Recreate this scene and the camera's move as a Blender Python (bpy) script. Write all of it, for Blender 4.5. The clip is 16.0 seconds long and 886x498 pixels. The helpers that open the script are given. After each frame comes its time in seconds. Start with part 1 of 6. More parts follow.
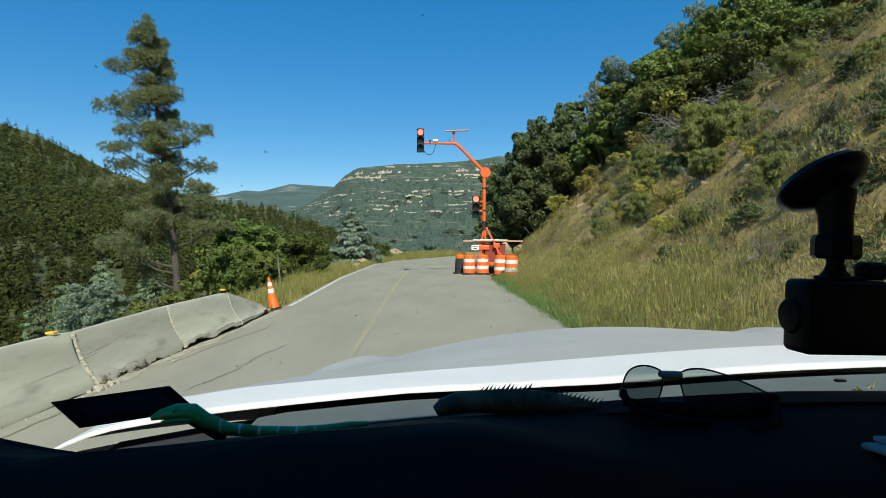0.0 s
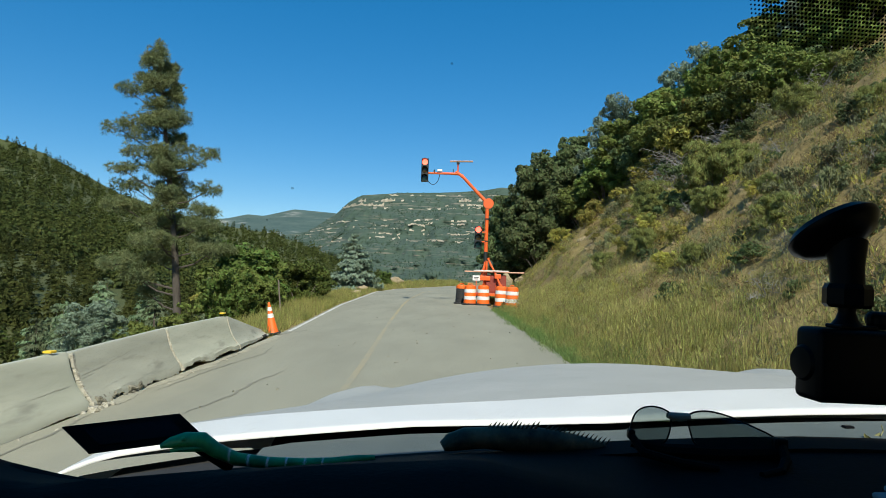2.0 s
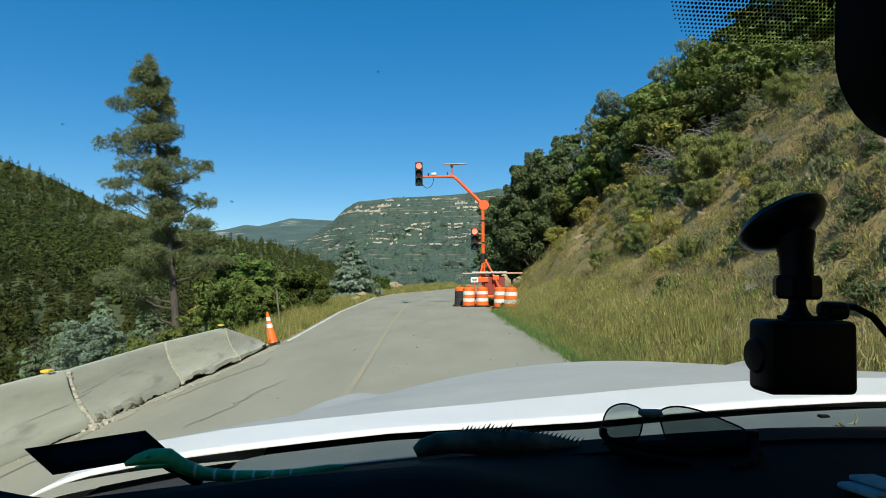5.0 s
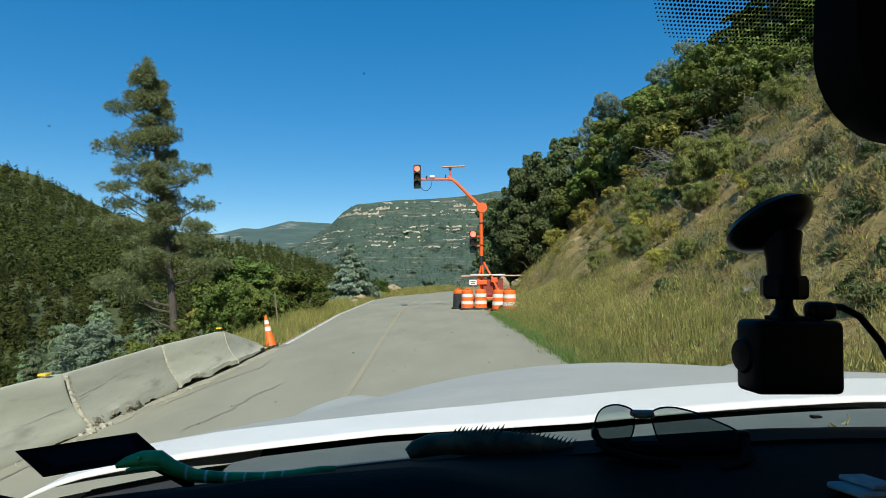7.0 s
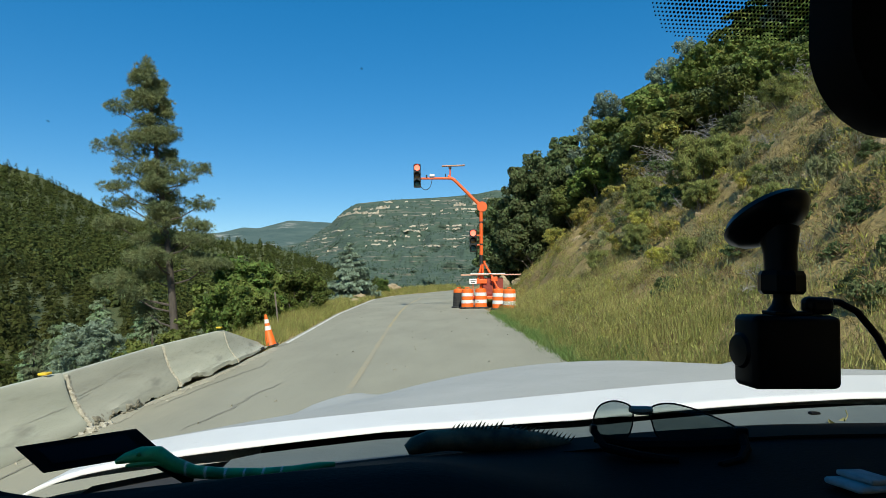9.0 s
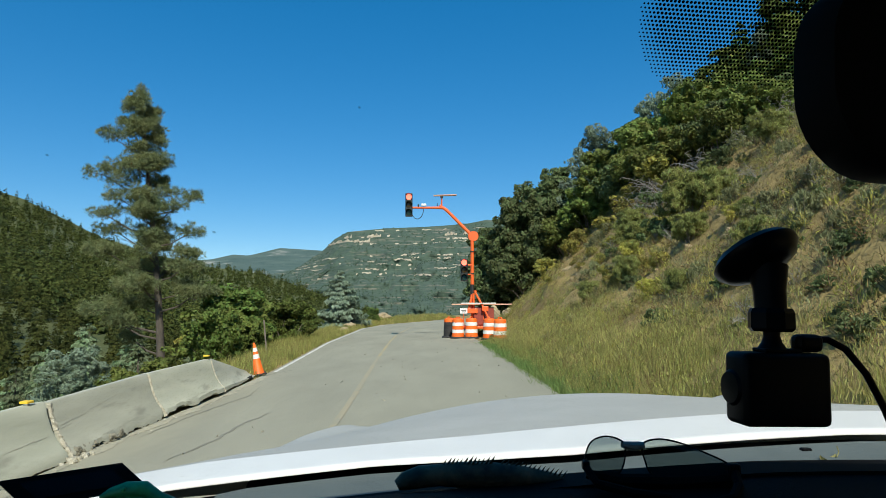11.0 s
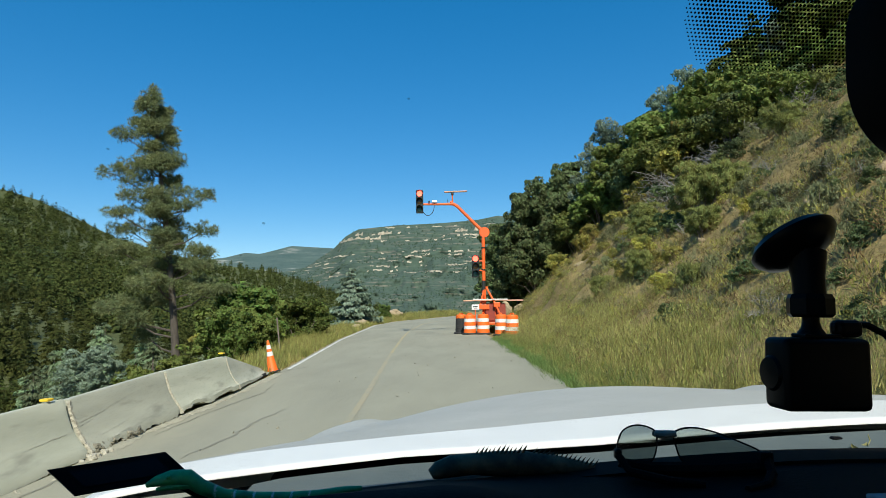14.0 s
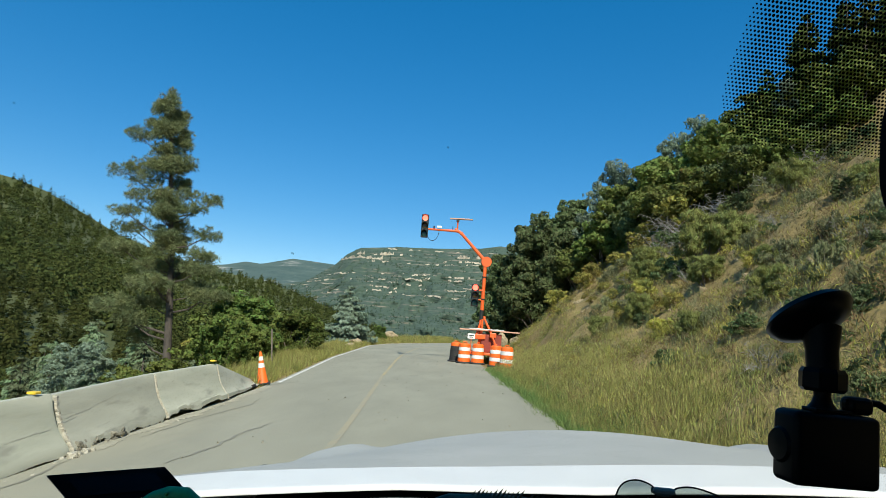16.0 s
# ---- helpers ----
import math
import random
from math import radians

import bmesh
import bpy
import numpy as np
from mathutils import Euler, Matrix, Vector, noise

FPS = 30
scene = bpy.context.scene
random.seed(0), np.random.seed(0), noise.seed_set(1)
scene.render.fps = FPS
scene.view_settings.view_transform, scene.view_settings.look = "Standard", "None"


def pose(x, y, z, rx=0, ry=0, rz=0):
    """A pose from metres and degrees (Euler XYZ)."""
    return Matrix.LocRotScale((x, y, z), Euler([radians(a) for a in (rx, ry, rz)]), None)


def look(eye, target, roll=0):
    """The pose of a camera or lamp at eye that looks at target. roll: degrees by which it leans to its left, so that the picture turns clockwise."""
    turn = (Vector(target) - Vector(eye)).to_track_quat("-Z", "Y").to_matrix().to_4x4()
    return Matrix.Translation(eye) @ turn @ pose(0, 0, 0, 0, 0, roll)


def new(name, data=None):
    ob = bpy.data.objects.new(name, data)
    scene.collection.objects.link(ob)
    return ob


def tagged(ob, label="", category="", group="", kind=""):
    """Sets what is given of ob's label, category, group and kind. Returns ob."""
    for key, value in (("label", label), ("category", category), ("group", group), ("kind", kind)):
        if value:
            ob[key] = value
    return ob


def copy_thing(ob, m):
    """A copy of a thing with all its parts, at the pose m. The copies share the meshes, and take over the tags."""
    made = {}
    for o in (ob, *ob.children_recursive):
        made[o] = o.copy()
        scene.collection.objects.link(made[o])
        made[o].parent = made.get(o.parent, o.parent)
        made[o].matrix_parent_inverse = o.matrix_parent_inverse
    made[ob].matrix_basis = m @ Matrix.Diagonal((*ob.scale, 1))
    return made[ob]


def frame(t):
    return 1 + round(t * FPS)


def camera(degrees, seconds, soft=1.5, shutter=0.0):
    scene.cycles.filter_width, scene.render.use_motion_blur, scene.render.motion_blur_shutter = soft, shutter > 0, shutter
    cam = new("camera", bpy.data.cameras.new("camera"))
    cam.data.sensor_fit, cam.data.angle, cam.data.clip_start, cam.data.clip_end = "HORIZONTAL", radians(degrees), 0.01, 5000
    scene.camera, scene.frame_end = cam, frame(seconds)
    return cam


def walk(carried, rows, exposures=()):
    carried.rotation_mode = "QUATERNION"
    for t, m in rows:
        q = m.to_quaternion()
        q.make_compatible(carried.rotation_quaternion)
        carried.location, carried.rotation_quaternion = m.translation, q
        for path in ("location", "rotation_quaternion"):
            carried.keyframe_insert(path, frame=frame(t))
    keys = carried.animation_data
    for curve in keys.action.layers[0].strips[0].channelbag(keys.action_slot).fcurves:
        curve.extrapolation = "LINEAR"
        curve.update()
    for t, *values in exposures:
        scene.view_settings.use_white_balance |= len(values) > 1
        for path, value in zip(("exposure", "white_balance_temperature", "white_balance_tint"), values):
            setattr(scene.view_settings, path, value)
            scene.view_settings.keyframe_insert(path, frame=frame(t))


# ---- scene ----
cam = camera(72.0, 16.0, soft=0.85)
PATH = [
    (0, (0.0002, -0.0001, 1.4997), (0.0004, 1.9997, 1.4789), 0.14),
    (0.5, (0.0045, -0.0110, 1.5078), (0.0011, 1.9872, 1.5924), -0.18),
    (1, (-0.0087, -0.0059, 1.5081), (-0.0081, 1.9930, 1.5751), 0.73),
    (1.5, (-0.0146, -0.0070, 1.5051), (-0.0182, 1.9921, 1.5641), 1.35),
    (2, (-0.0125, -0.0081, 1.5057), (-0.0180, 1.9905, 1.5812), 1.80),
    (2.5, (-0.0135, -0.0099, 1.5100), (-0.0227, 1.9884, 1.5916), 2.47),
    (3, (-0.0084, -0.0116, 1.5115), (-0.0128, 1.9860, 1.6087), 2.89),
    (3.5, (0.0047, -0.0087, 1.5061), (0.0065, 1.9896, 1.5879), 1.25),
    (4, (0.0121, -0.0081, 1.5074), (0.0138, 1.9902, 1.5904), 0.34),
    (6.5, (0.0373, -0.0081, 1.5087), (0.0422, 1.9897, 1.6004), -0.98),
    (7, (0.0328, -0.0097, 1.5071), (0.0390, 1.9881, 1.6013), -0.58),
    (7.5, (0.0345, -0.0095, 1.5046), (0.0403, 1.9885, 1.5937), -0.63),
    (8, (0.0341, -0.0116, 1.5041), (0.0379, 1.9864, 1.5929), -0.68),
    (10.5, (0.0342, -0.0094, 1.5066), (0.0606, 1.9862, 1.6360), -0.25),
    (11, (0.0320, -0.0143, 1.5085), (0.0680, 1.9767, 1.6948), -0.15),
    (11.5, (0.0265, -0.0107, 1.5068), (0.0437, 1.9822, 1.6744), -0.36),
    (12, (0.0259, -0.0121, 1.5070), (0.0441, 1.9811, 1.6711), -0.88),
    (12.5, (0.0239, -0.0110, 1.5088), (0.0396, 1.9815, 1.6809), -0.66),
    (13, (0.0206, -0.0135, 1.5081), (0.0293, 1.9789, 1.6823), -0.54),
    (13.5, (0.0167, -0.0188, 1.5084), (0.0222, 1.9731, 1.6879), -0.76),
    (14, (0.0083, -0.0211, 1.5026), (0.0094, 1.9712, 1.6777), -0.61),
    (14.5, (-0.0006, -0.0207, 1.4993), (-0.0024, 1.9714, 1.6768), 0.31),
    (15, (-0.0131, -0.0113, 1.4997), (-0.0142, 1.9831, 1.6500), 1.34),
    (15.5, (-0.0179, -0.0216, 1.5158), (-0.0210, 1.9653, 1.7449), 3.56),
    (16, (-0.0085, -0.0292, 1.5142), (-0.0159, 1.9540, 1.7729), 4.40),
]
walk(cam, [(t, look(eye, target, roll)) for t, eye, target, roll in PATH], ((0.0, 0.25, 6500, 4), (8.0, 0.27, 6500, 4), (12.0, 0.31, 6500, 4), (16.0, 0.36, 6500, 4)))

# ---- world and sun ----
SUN_EL, SUN_AZ = radians(44), Vector((0.16, -0.985, 0)).normalized()
SUN_DIR = Vector((SUN_AZ.x * math.cos(SUN_EL), SUN_AZ.y * math.cos(SUN_EL), math.sin(SUN_EL)))
world = bpy.data.worlds.new("world")
scene.world = world
world.use_nodes = True
wn = world.node_tree
sky = wn.nodes.new("ShaderNodeTexSky")
sky.sky_type, sky.sun_disc = "NISHITA", False
sky.sun_elevation, sky.sun_rotation = SUN_EL, math.atan2(SUN_AZ.x, SUN_AZ.y)
sky.altitude, sky.air_density, sky.dust_density, sky.ozone_density = 2600, 1.0, 0.05, 2.5
bg = wn.nodes["Background"]
tone = wn.nodes.new("ShaderNodeHueSaturation")
tone.inputs["Hue"].default_value, tone.inputs["Saturation"].default_value = 0.502, 1.82
flat = wn.nodes.new("ShaderNodeGamma")
flat.inputs["Gamma"].default_value = 0.61
wn.links.new(sky.outputs[0], flat.inputs["Color"])
wn.links.new(flat.outputs[0], tone.inputs["Color"])
wn.links.new(tone.outputs[0], bg.inputs[0])
bg.inputs[1].default_value = 0.214
sun_data = bpy.data.lights.new("sun", "SUN")
sun_data.energy, sun_data.angle, sun_data.color = 5.0, radians(0.53), (1.0, 0.94, 0.84)
sun = new("sun", sun_data)
sun.matrix_world = look((0, -40, 60), Vector((0, -40, 60)) - SUN_DIR)


# ---- materials ----
def material(name, c1, c2, size=1.0, rough=0.8, bump=0.0, metal=0.0, c3=None, size3=0.2, amount3=0.5, coords="world",
             island=0.0, ob_random=0.0, translucent=0.0, spec=0.5, stretch=(1, 1, 1), bump_size=None, detail=6.0):
    """Two colours mixed by fractal noise of a real-world size, a third one in patches, relief, and variation from piece to piece."""
    m = bpy.data.materials.new(name)
    m.use_nodes = True
    nt = m.node_tree
    b = nt.nodes["Principled BSDF"]
    b.inputs["Roughness"].default_value, b.inputs["Metallic"].default_value = rough, metal
    b.inputs["Specular IOR Level"].default_value = spec
    src = nt.nodes.new("ShaderNodeNewGeometry").outputs["Position"] if coords == "world" else nt.nodes.new("ShaderNodeTexCoord").outputs["Object"]
    mp = nt.nodes.new("ShaderNodeMapping")
    mp.inputs["Scale"].default_value = stretch
    nt.links.new(src, mp.inputs[0])

    def noise_node(scale, det=detail):
        n = nt.nodes.new("ShaderNodeTexNoise")
        n.inputs["Scale"].default_value, n.inputs["Detail"].default_value, n.inputs["Roughness"].default_value = scale, det, 0.62
        nt.links.new(mp.outputs[0], n.inputs["Vector"])
        return n.outputs["Fac"]

    def ramp(fac, lo, hi):
        r = nt.nodes.new("ShaderNodeMapRange")
        r.inputs["From Min"].default_value, r.inputs["From Max"].default_value = lo, hi
        nt.links.new(fac, r.inputs["Value"])
        return r.outputs[0]

    def mix(fac, a, b_, kind="MIX"):
        x = nt.nodes.new("ShaderNodeMix")
        x.data_type, x.blend_type = "RGBA", kind
        for sock, v in ((x.inputs[0], fac), (x.inputs[6], a), (x.inputs[7], b_)):
            if isinstance(v, bpy.types.NodeSocket):
                nt.links.new(v, sock)
            elif isinstance(v, (int, float)):
                sock.default_value = v
            else:
                sock.default_value = (*v, 1)
        return x.outputs[2]

    col = mix(ramp(noise_node(1 / size), 0.32, 0.68), c1, c2)
    if c3:
        col = mix(ramp(noise_node(1 / size3), 0.5 + 0.2 * (1 - amount3), 0.62 + 0.2 * (1 - amount3)), col, c3)
    for strength, sock in ((island, "Random Per Island"), (ob_random, "Random")):
        if strength:
            node = nt.nodes.new("ShaderNodeNewGeometry" if sock == "Random Per Island" else "ShaderNodeObjectInfo")
            hs = nt.nodes.new("ShaderNodeHueSaturation")
            for inp, lo, hi in (("Value", 1 - strength, 1 + strength), ("Hue", 0.5 - 0.06 * strength, 0.5 + 0.06 * strength)):
                r = nt.nodes.new("ShaderNodeMapRange")
                r.inputs["To Min"].default_value, r.inputs["To Max"].default_value = lo, hi
                nt.links.new(node.outputs[sock], r.inputs["Value"])
                nt.links.new(r.outputs[0], hs.inputs[inp])
            nt.links.new(col, hs.inputs["Color"])
            col = hs.outputs[0]
    nt.links.new(col, b.inputs["Base Color"])
    if bump:
        bn = nt.nodes.new("ShaderNodeBump")
        bn.inputs["Strength"].default_value, bn.inputs["Distance"].default_value = 1.0, bump
        nt.links.new(noise_node(1 / (bump_size or size * 0.3), 8), bn.inputs["Height"])
        nt.links.new(bn.outputs[0], b.inputs["Normal"])
    if translucent:
        tr = nt.nodes.new("ShaderNodeBsdfTranslucent")
        nt.links.new(col, tr.inputs[0])
        ms = nt.nodes.new("ShaderNodeMixShader")
        ms.inputs[0].default_value = translucent
        nt.links.new(b.outputs[0], ms.inputs[1])
        nt.links.new(tr.outputs[0], ms.inputs[2])
        nt.links.new(ms.outputs[0], nt.nodes["Material Output"].inputs[0])
    return m


def glow(name, color, strength):
    m = bpy.data.materials.new(name)
    m.use_nodes = True
    b = m.node_tree.nodes["Principled BSDF"]
    b.inputs["Base Color"].default_value = (*color, 1)
    b.inputs["Emission Color"].default_value, b.inputs["Emission Strength"].default_value = (*color, 1), strength
    return m


def clear_glass(name, tint, gloss):
    """Thin pane: light passes straight through, with a Fresnel-weighted mirror gloss."""
    m = bpy.data.materials.new(name)
    m.use_nodes = True
    nt = m.node_tree
    tp, gl, fr, ms = (nt.nodes.new("ShaderNode" + k) for k in ("BsdfTransparent", "BsdfGlossy", "Fresnel", "MixShader"))
    tp.inputs[0].default_value, gl.inputs["Roughness"].default_value, fr.inputs[0].default_value = (*tint, 1), 0.02, gloss
    nt.links.new(fr.outputs[0], ms.inputs[0])
    nt.links.new(tp.outputs[0], ms.inputs[1])
    nt.links.new(gl.outputs[0], ms.inputs[2])
    nt.links.new(ms.outputs[0], nt.nodes["Material Output"].inputs[0])
    return m


ASPHALT = material("dusty_asphalt", (0.308, 0.292, 0.217), (0.238, 0.226, 0.168), 1.6, 0.92, 0.006, c3=(0.338, 0.312, 0.224), size3=7.0, amount3=0.8, bump_size=0.03, stretch=(1, 0.35, 1))
YELLOW = material("worn_yellow_paint", (0.40, 0.31, 0.155), (0.32, 0.285, 0.19), 0.5, 0.85, 0.001, c3=(0.28, 0.265, 0.197), size3=0.28, amount3=0.9)
YELLOW_WORN = material("worn_off_yellow_paint", (0.345, 0.29, 0.185), (0.30, 0.275, 0.195), 0.4, 0.9, 0.001, c3=(0.28, 0.265, 0.197), size3=0.3, amount3=0.95)
WHITE_LINE = material("worn_white_paint", (0.70, 0.68, 0.62), (0.45, 0.43, 0.38), 0.4, 0.8, 0.001)
TAR = material("dark_crack_filler", (0.185, 0.175, 0.135), (0.235, 0.222, 0.168), 0.3, 0.9)
EARTH = material("dry_hillside_soil", (0.32, 0.232, 0.090), (0.215, 0.158, 0.058), 0.5, 0.95, 0.10, c3=(0.43, 0.315, 0.13), size3=1.9, amount3=0.6, bump_size=0.22)
GRASS = material("dry_grass", (0.37, 0.31, 0.108), (0.24, 0.23, 0.062), 0.7, 0.8, island=0.45, translucent=0.25, c3=(0.14, 0.16, 0.036), size3=0.9, amount3=0.65)
OLIVE_GRASS = material("olive_grass", (0.18, 0.20, 0.045), (0.265, 0.25, 0.066), 0.7, 0.8, island=0.45, translucent=0.25, c3=(0.095, 0.125, 0.026), size3=0.7, amount3=0.6)
TWIGS = material("rusty_dry_stems", (0.22, 0.14, 0.055), (0.14, 0.10, 0.043), 0.6, 0.85, island=0.5, translucent=0.1)
DEAD_WOOD = material("grey_dead_wood", (0.30, 0.28, 0.25), (0.18, 0.165, 0.145), 0.2, 0.9, coords="object")
GREEN_GRASS = material("green_verge_grass", (0.11, 0.20, 0.045), (0.16, 0.20, 0.055), 0.8, 0.8, island=0.3, translucent=0.25)
OAK_LEAF = material("oak_leaves", (0.064, 0.098, 0.022), (0.152, 0.188, 0.042), 0.5, 0.7, island=0.35, ob_random=0.25, translucent=0.35, spec=0.25, c3=(0.19, 0.175, 0.038), size3=1.1, amount3=0.35)
# darker oak leaf; on the slope shrubs it also carries shade in its colour
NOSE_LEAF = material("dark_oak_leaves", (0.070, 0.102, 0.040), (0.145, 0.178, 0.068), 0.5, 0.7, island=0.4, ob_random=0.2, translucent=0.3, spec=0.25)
YELLOW_LEAF = material("yellowing_shrub_leaves", (0.40, 0.32, 0.06), (0.19, 0.21, 0.05), 0.4, 0.7, island=0.35, ob_random=0.25, translucent=0.3, c3=(0.10, 0.13, 0.045), size3=0.7, amount3=0.5)
BROOM_LEAF = material("rabbitbrush_stems", (0.24, 0.24, 0.06), (0.14, 0.165, 0.045), 0.5, 0.8, island=0.5, translucent=0.25, c3=(0.30, 0.25, 0.06), size3=0.6, amount3=0.4)
SAGE_LEAF = material("grey_green_sage_leaves", (0.215, 0.215, 0.10), (0.12, 0.132, 0.053), 0.5, 0.8, island=0.3, ob_random=0.25, translucent=0.2)
SPRUCE_LEAF = material("blue_spruce_needles", (0.215, 0.275, 0.19), (0.13, 0.18, 0.12), 0.6, 0.7, island=0.3, translucent=0.15)
PINE_BARK = material("dark_pine_bark", (0.10, 0.082, 0.065), (0.055, 0.045, 0.036), 0.12, 0.9, 0.02, coords="object", stretch=(1, 1, 0.25))
# lighter copy of the oak leaf, with sunlight put into the colour
OAK_LIGHT = material("sun_lightened_oak_leaves", (0.084, 0.118, 0.027), (0.185, 0.21, 0.048), 0.5, 0.7, island=0.35, ob_random=0.28, translucent=0.3, spec=0.25, c3=(0.29, 0.235, 0.05), size3=1.1, amount3=0.35)
PINE_LEAF = material("pine_needles", (0.115, 0.150, 0.072), (0.21, 0.225, 0.098), 0.6, 0.7, island=0.4, translucent=0.25, spec=0.2, c3=(0.23, 0.195, 0.045), size3=1.4, amount3=0.42)
JUNIPER_LEAF = material("grey_juniper_leaves", (0.23, 0.28, 0.20), (0.14, 0.185, 0.125), 0.6, 0.8, island=0.35, ob_random=0.15, translucent=0.25, spec=0.1)
VALLEY_LEAF = material("dull_spruce_needles", (0.215, 0.265, 0.155), (0.115, 0.155, 0.075), 1.2, 0.8, island=0.3, ob_random=0.4, translucent=0.25, spec=0.1)
BARK = material("grey_brown_bark", (0.21, 0.175, 0.14), (0.11, 0.09, 0.07), 0.12, 0.9, 0.02, coords="object", stretch=(1, 1, 0.25))
FOREST = material("conifer_forest", (0.042, 0.064, 0.018), (0.116, 0.138, 0.037), 6.0, 0.9, spec=0.1, island=0.25, ob_random=0.4, translucent=0.25, c3=(0.084, 0.118, 0.056), size3=24, amount3=0.4, detail=1.0)
SLOPE = material("forest_floor", (0.045, 0.058, 0.016), (0.078, 0.086, 0.025), 25.0, 0.95, 0.5, bump_size=6)
CONCRETE = material("weathered_concrete", (0.475, 0.465, 0.37), (0.36, 0.358, 0.28), 0.5, 0.9, 0.002, coords="object", c3=(0.27, 0.266, 0.21), size3=0.35, amount3=0.6, bump_size=0.03, ob_random=0.10, stretch=(1, 0.3, 1.6))
RUBBLE = material("broken_concrete", (0.54, 0.50, 0.40), (0.27, 0.245, 0.19), 0.035, 0.95, 0.02, bump_size=0.03)
APRON = material("crumbled_asphalt", (0.40, 0.37, 0.275), (0.29, 0.268, 0.20), 0.12, 0.95, 0.02, c3=(0.17, 0.16, 0.12), size3=0.10, amount3=0.5, bump_size=0.04)
DARK_RUBBLE = material("weathered_broken_concrete", (0.27, 0.25, 0.19), (0.13, 0.12, 0.09), 0.06, 0.95, 0.02, bump_size=0.03)
ROCK = material("sandstone_rock", (0.42, 0.33, 0.20), (0.27, 0.205, 0.12), 0.25, 0.95, 0.05)
ORANGE = material("orange_plastic", (0.86, 0.15, 0.012), (0.75, 0.12, 0.012), 0.5, 0.55, coords="object", c3=(0.5, 0.1, 0.02), size3=0.25, amount3=0.15)
ORANGE_STEEL = material("orange_painted_steel", (0.80, 0.13, 0.02), (0.68, 0.10, 0.02), 0.4, 0.45, coords="object", c3=(0.42, 0.10, 0.03), size3=0.2, amount3=0.15)
REFLECT = material("white_reflective_band", (0.80, 0.78, 0.74), (0.66, 0.63, 0.58), 0.2, 0.6, coords="object")
MAROON = material("dark_red_box_paint", (0.27, 0.045, 0.025), (0.20, 0.034, 0.02), 0.4, 0.55, coords="object")
RUBBER = material("black_rubber", (0.018, 0.018, 0.018), (0.03, 0.028, 0.026), 0.1, 0.85, coords="object")
BLACK_PLASTIC = material("black_plastic", (0.0025, 0.0025, 0.003), (0.004, 0.004, 0.0045), 0.05, 0.4, coords="object", spec=0.05)
CUP_RUBBER = material("glossy_black_rubber", (0.003, 0.003, 0.0035), (0.004, 0.004, 0.0045), 0.05, 0.3, coords="object", spec=0.05)
SIGNAL_BLACK = material("black_signal_housing", (0.012, 0.014, 0.013), (0.02, 0.022, 0.02), 0.2, 0.5, coords="object")
SOLAR = material("faded_panel_edge", (0.66, 0.36, 0.24), (0.55, 0.29, 0.19), 0.4, 0.6, coords="object")
ALU = material("pale_aluminium", (0.72, 0.70, 0.66), (0.6, 0.58, 0.54), 0.3, 0.5, coords="object", metal=0.3)
SIGN_WHITE = material("white_sign_sheet", (0.78, 0.77, 0.74), (0.7, 0.69, 0.66), 0.2, 0.6, coords="object")
YELLOW_TAG = material("yellow_reflector", (0.80, 0.52, 0.03), (0.7, 0.45, 0.03), 0.05, 0.5, coords="object")
RED_GLOW = glow("red_lamp", (1.0, 0.11, 0.07), 3.4)
DARK_AMBER = material("unlit_amber_lens", (0.06, 0.035, 0.01), (0.05, 0.03, 0.01), 0.1, 0.2, coords="object")
DARK_GREEN = material("unlit_green_lens", (0.01, 0.05, 0.045), (0.01, 0.04, 0.04), 0.1, 0.2, coords="object")
HOOD_GREY = material("dust_specked_grey_paint", (0.425, 0.42, 0.385), (0.365, 0.362, 0.33), 0.22, 0.6, 0.0004, spec=0.25, c3=(0.22, 0.215, 0.195), size3=0.010, amount3=0.55, bump_size=0.02)
HOOD_WHITE = material("specked_white_paint", (0.70, 0.695, 0.67), (0.64, 0.635, 0.61), 0.08, 0.4, spec=0.3, c3=(0.45, 0.44, 0.41), size3=0.010, amount3=0.42)
COWL_GREY = material("grey_cowl_plastic", (0.100, 0.118, 0.110), (0.080, 0.096, 0.090), 0.1, 0.7, 0.0008, bump_size=0.01)
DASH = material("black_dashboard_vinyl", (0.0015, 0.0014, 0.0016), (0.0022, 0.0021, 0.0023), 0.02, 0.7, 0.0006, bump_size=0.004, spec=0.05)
CABIN = material("dark_cabin_lining", (0.006, 0.006, 0.007), (0.009, 0.009, 0.009), 0.1, 0.9, spec=0.1)
FRIT = material("black_ceramic_frit", (0.003, 0.003, 0.003), (0.004, 0.004, 0.004), 0.1, 0.7, spec=0.05)
GLASS = clear_glass("windshield_glass", (0.96, 0.98, 0.975), 1.12)
LENS = clear_glass("grey_sunglass_lens", (0.24, 0.29, 0.29), 1.2)
SCREEN = material("black_glass_screen", (0.004, 0.004, 0.006), (0.006, 0.006, 0.008), 0.1, 0.2, coords="object", spec=0.15)
GREEN_TOY = material("green_rubber_toy", (0.05, 0.40, 0.12), (0.02, 0.17, 0.055), 0.02, 0.45, 0.0006, coords="object")


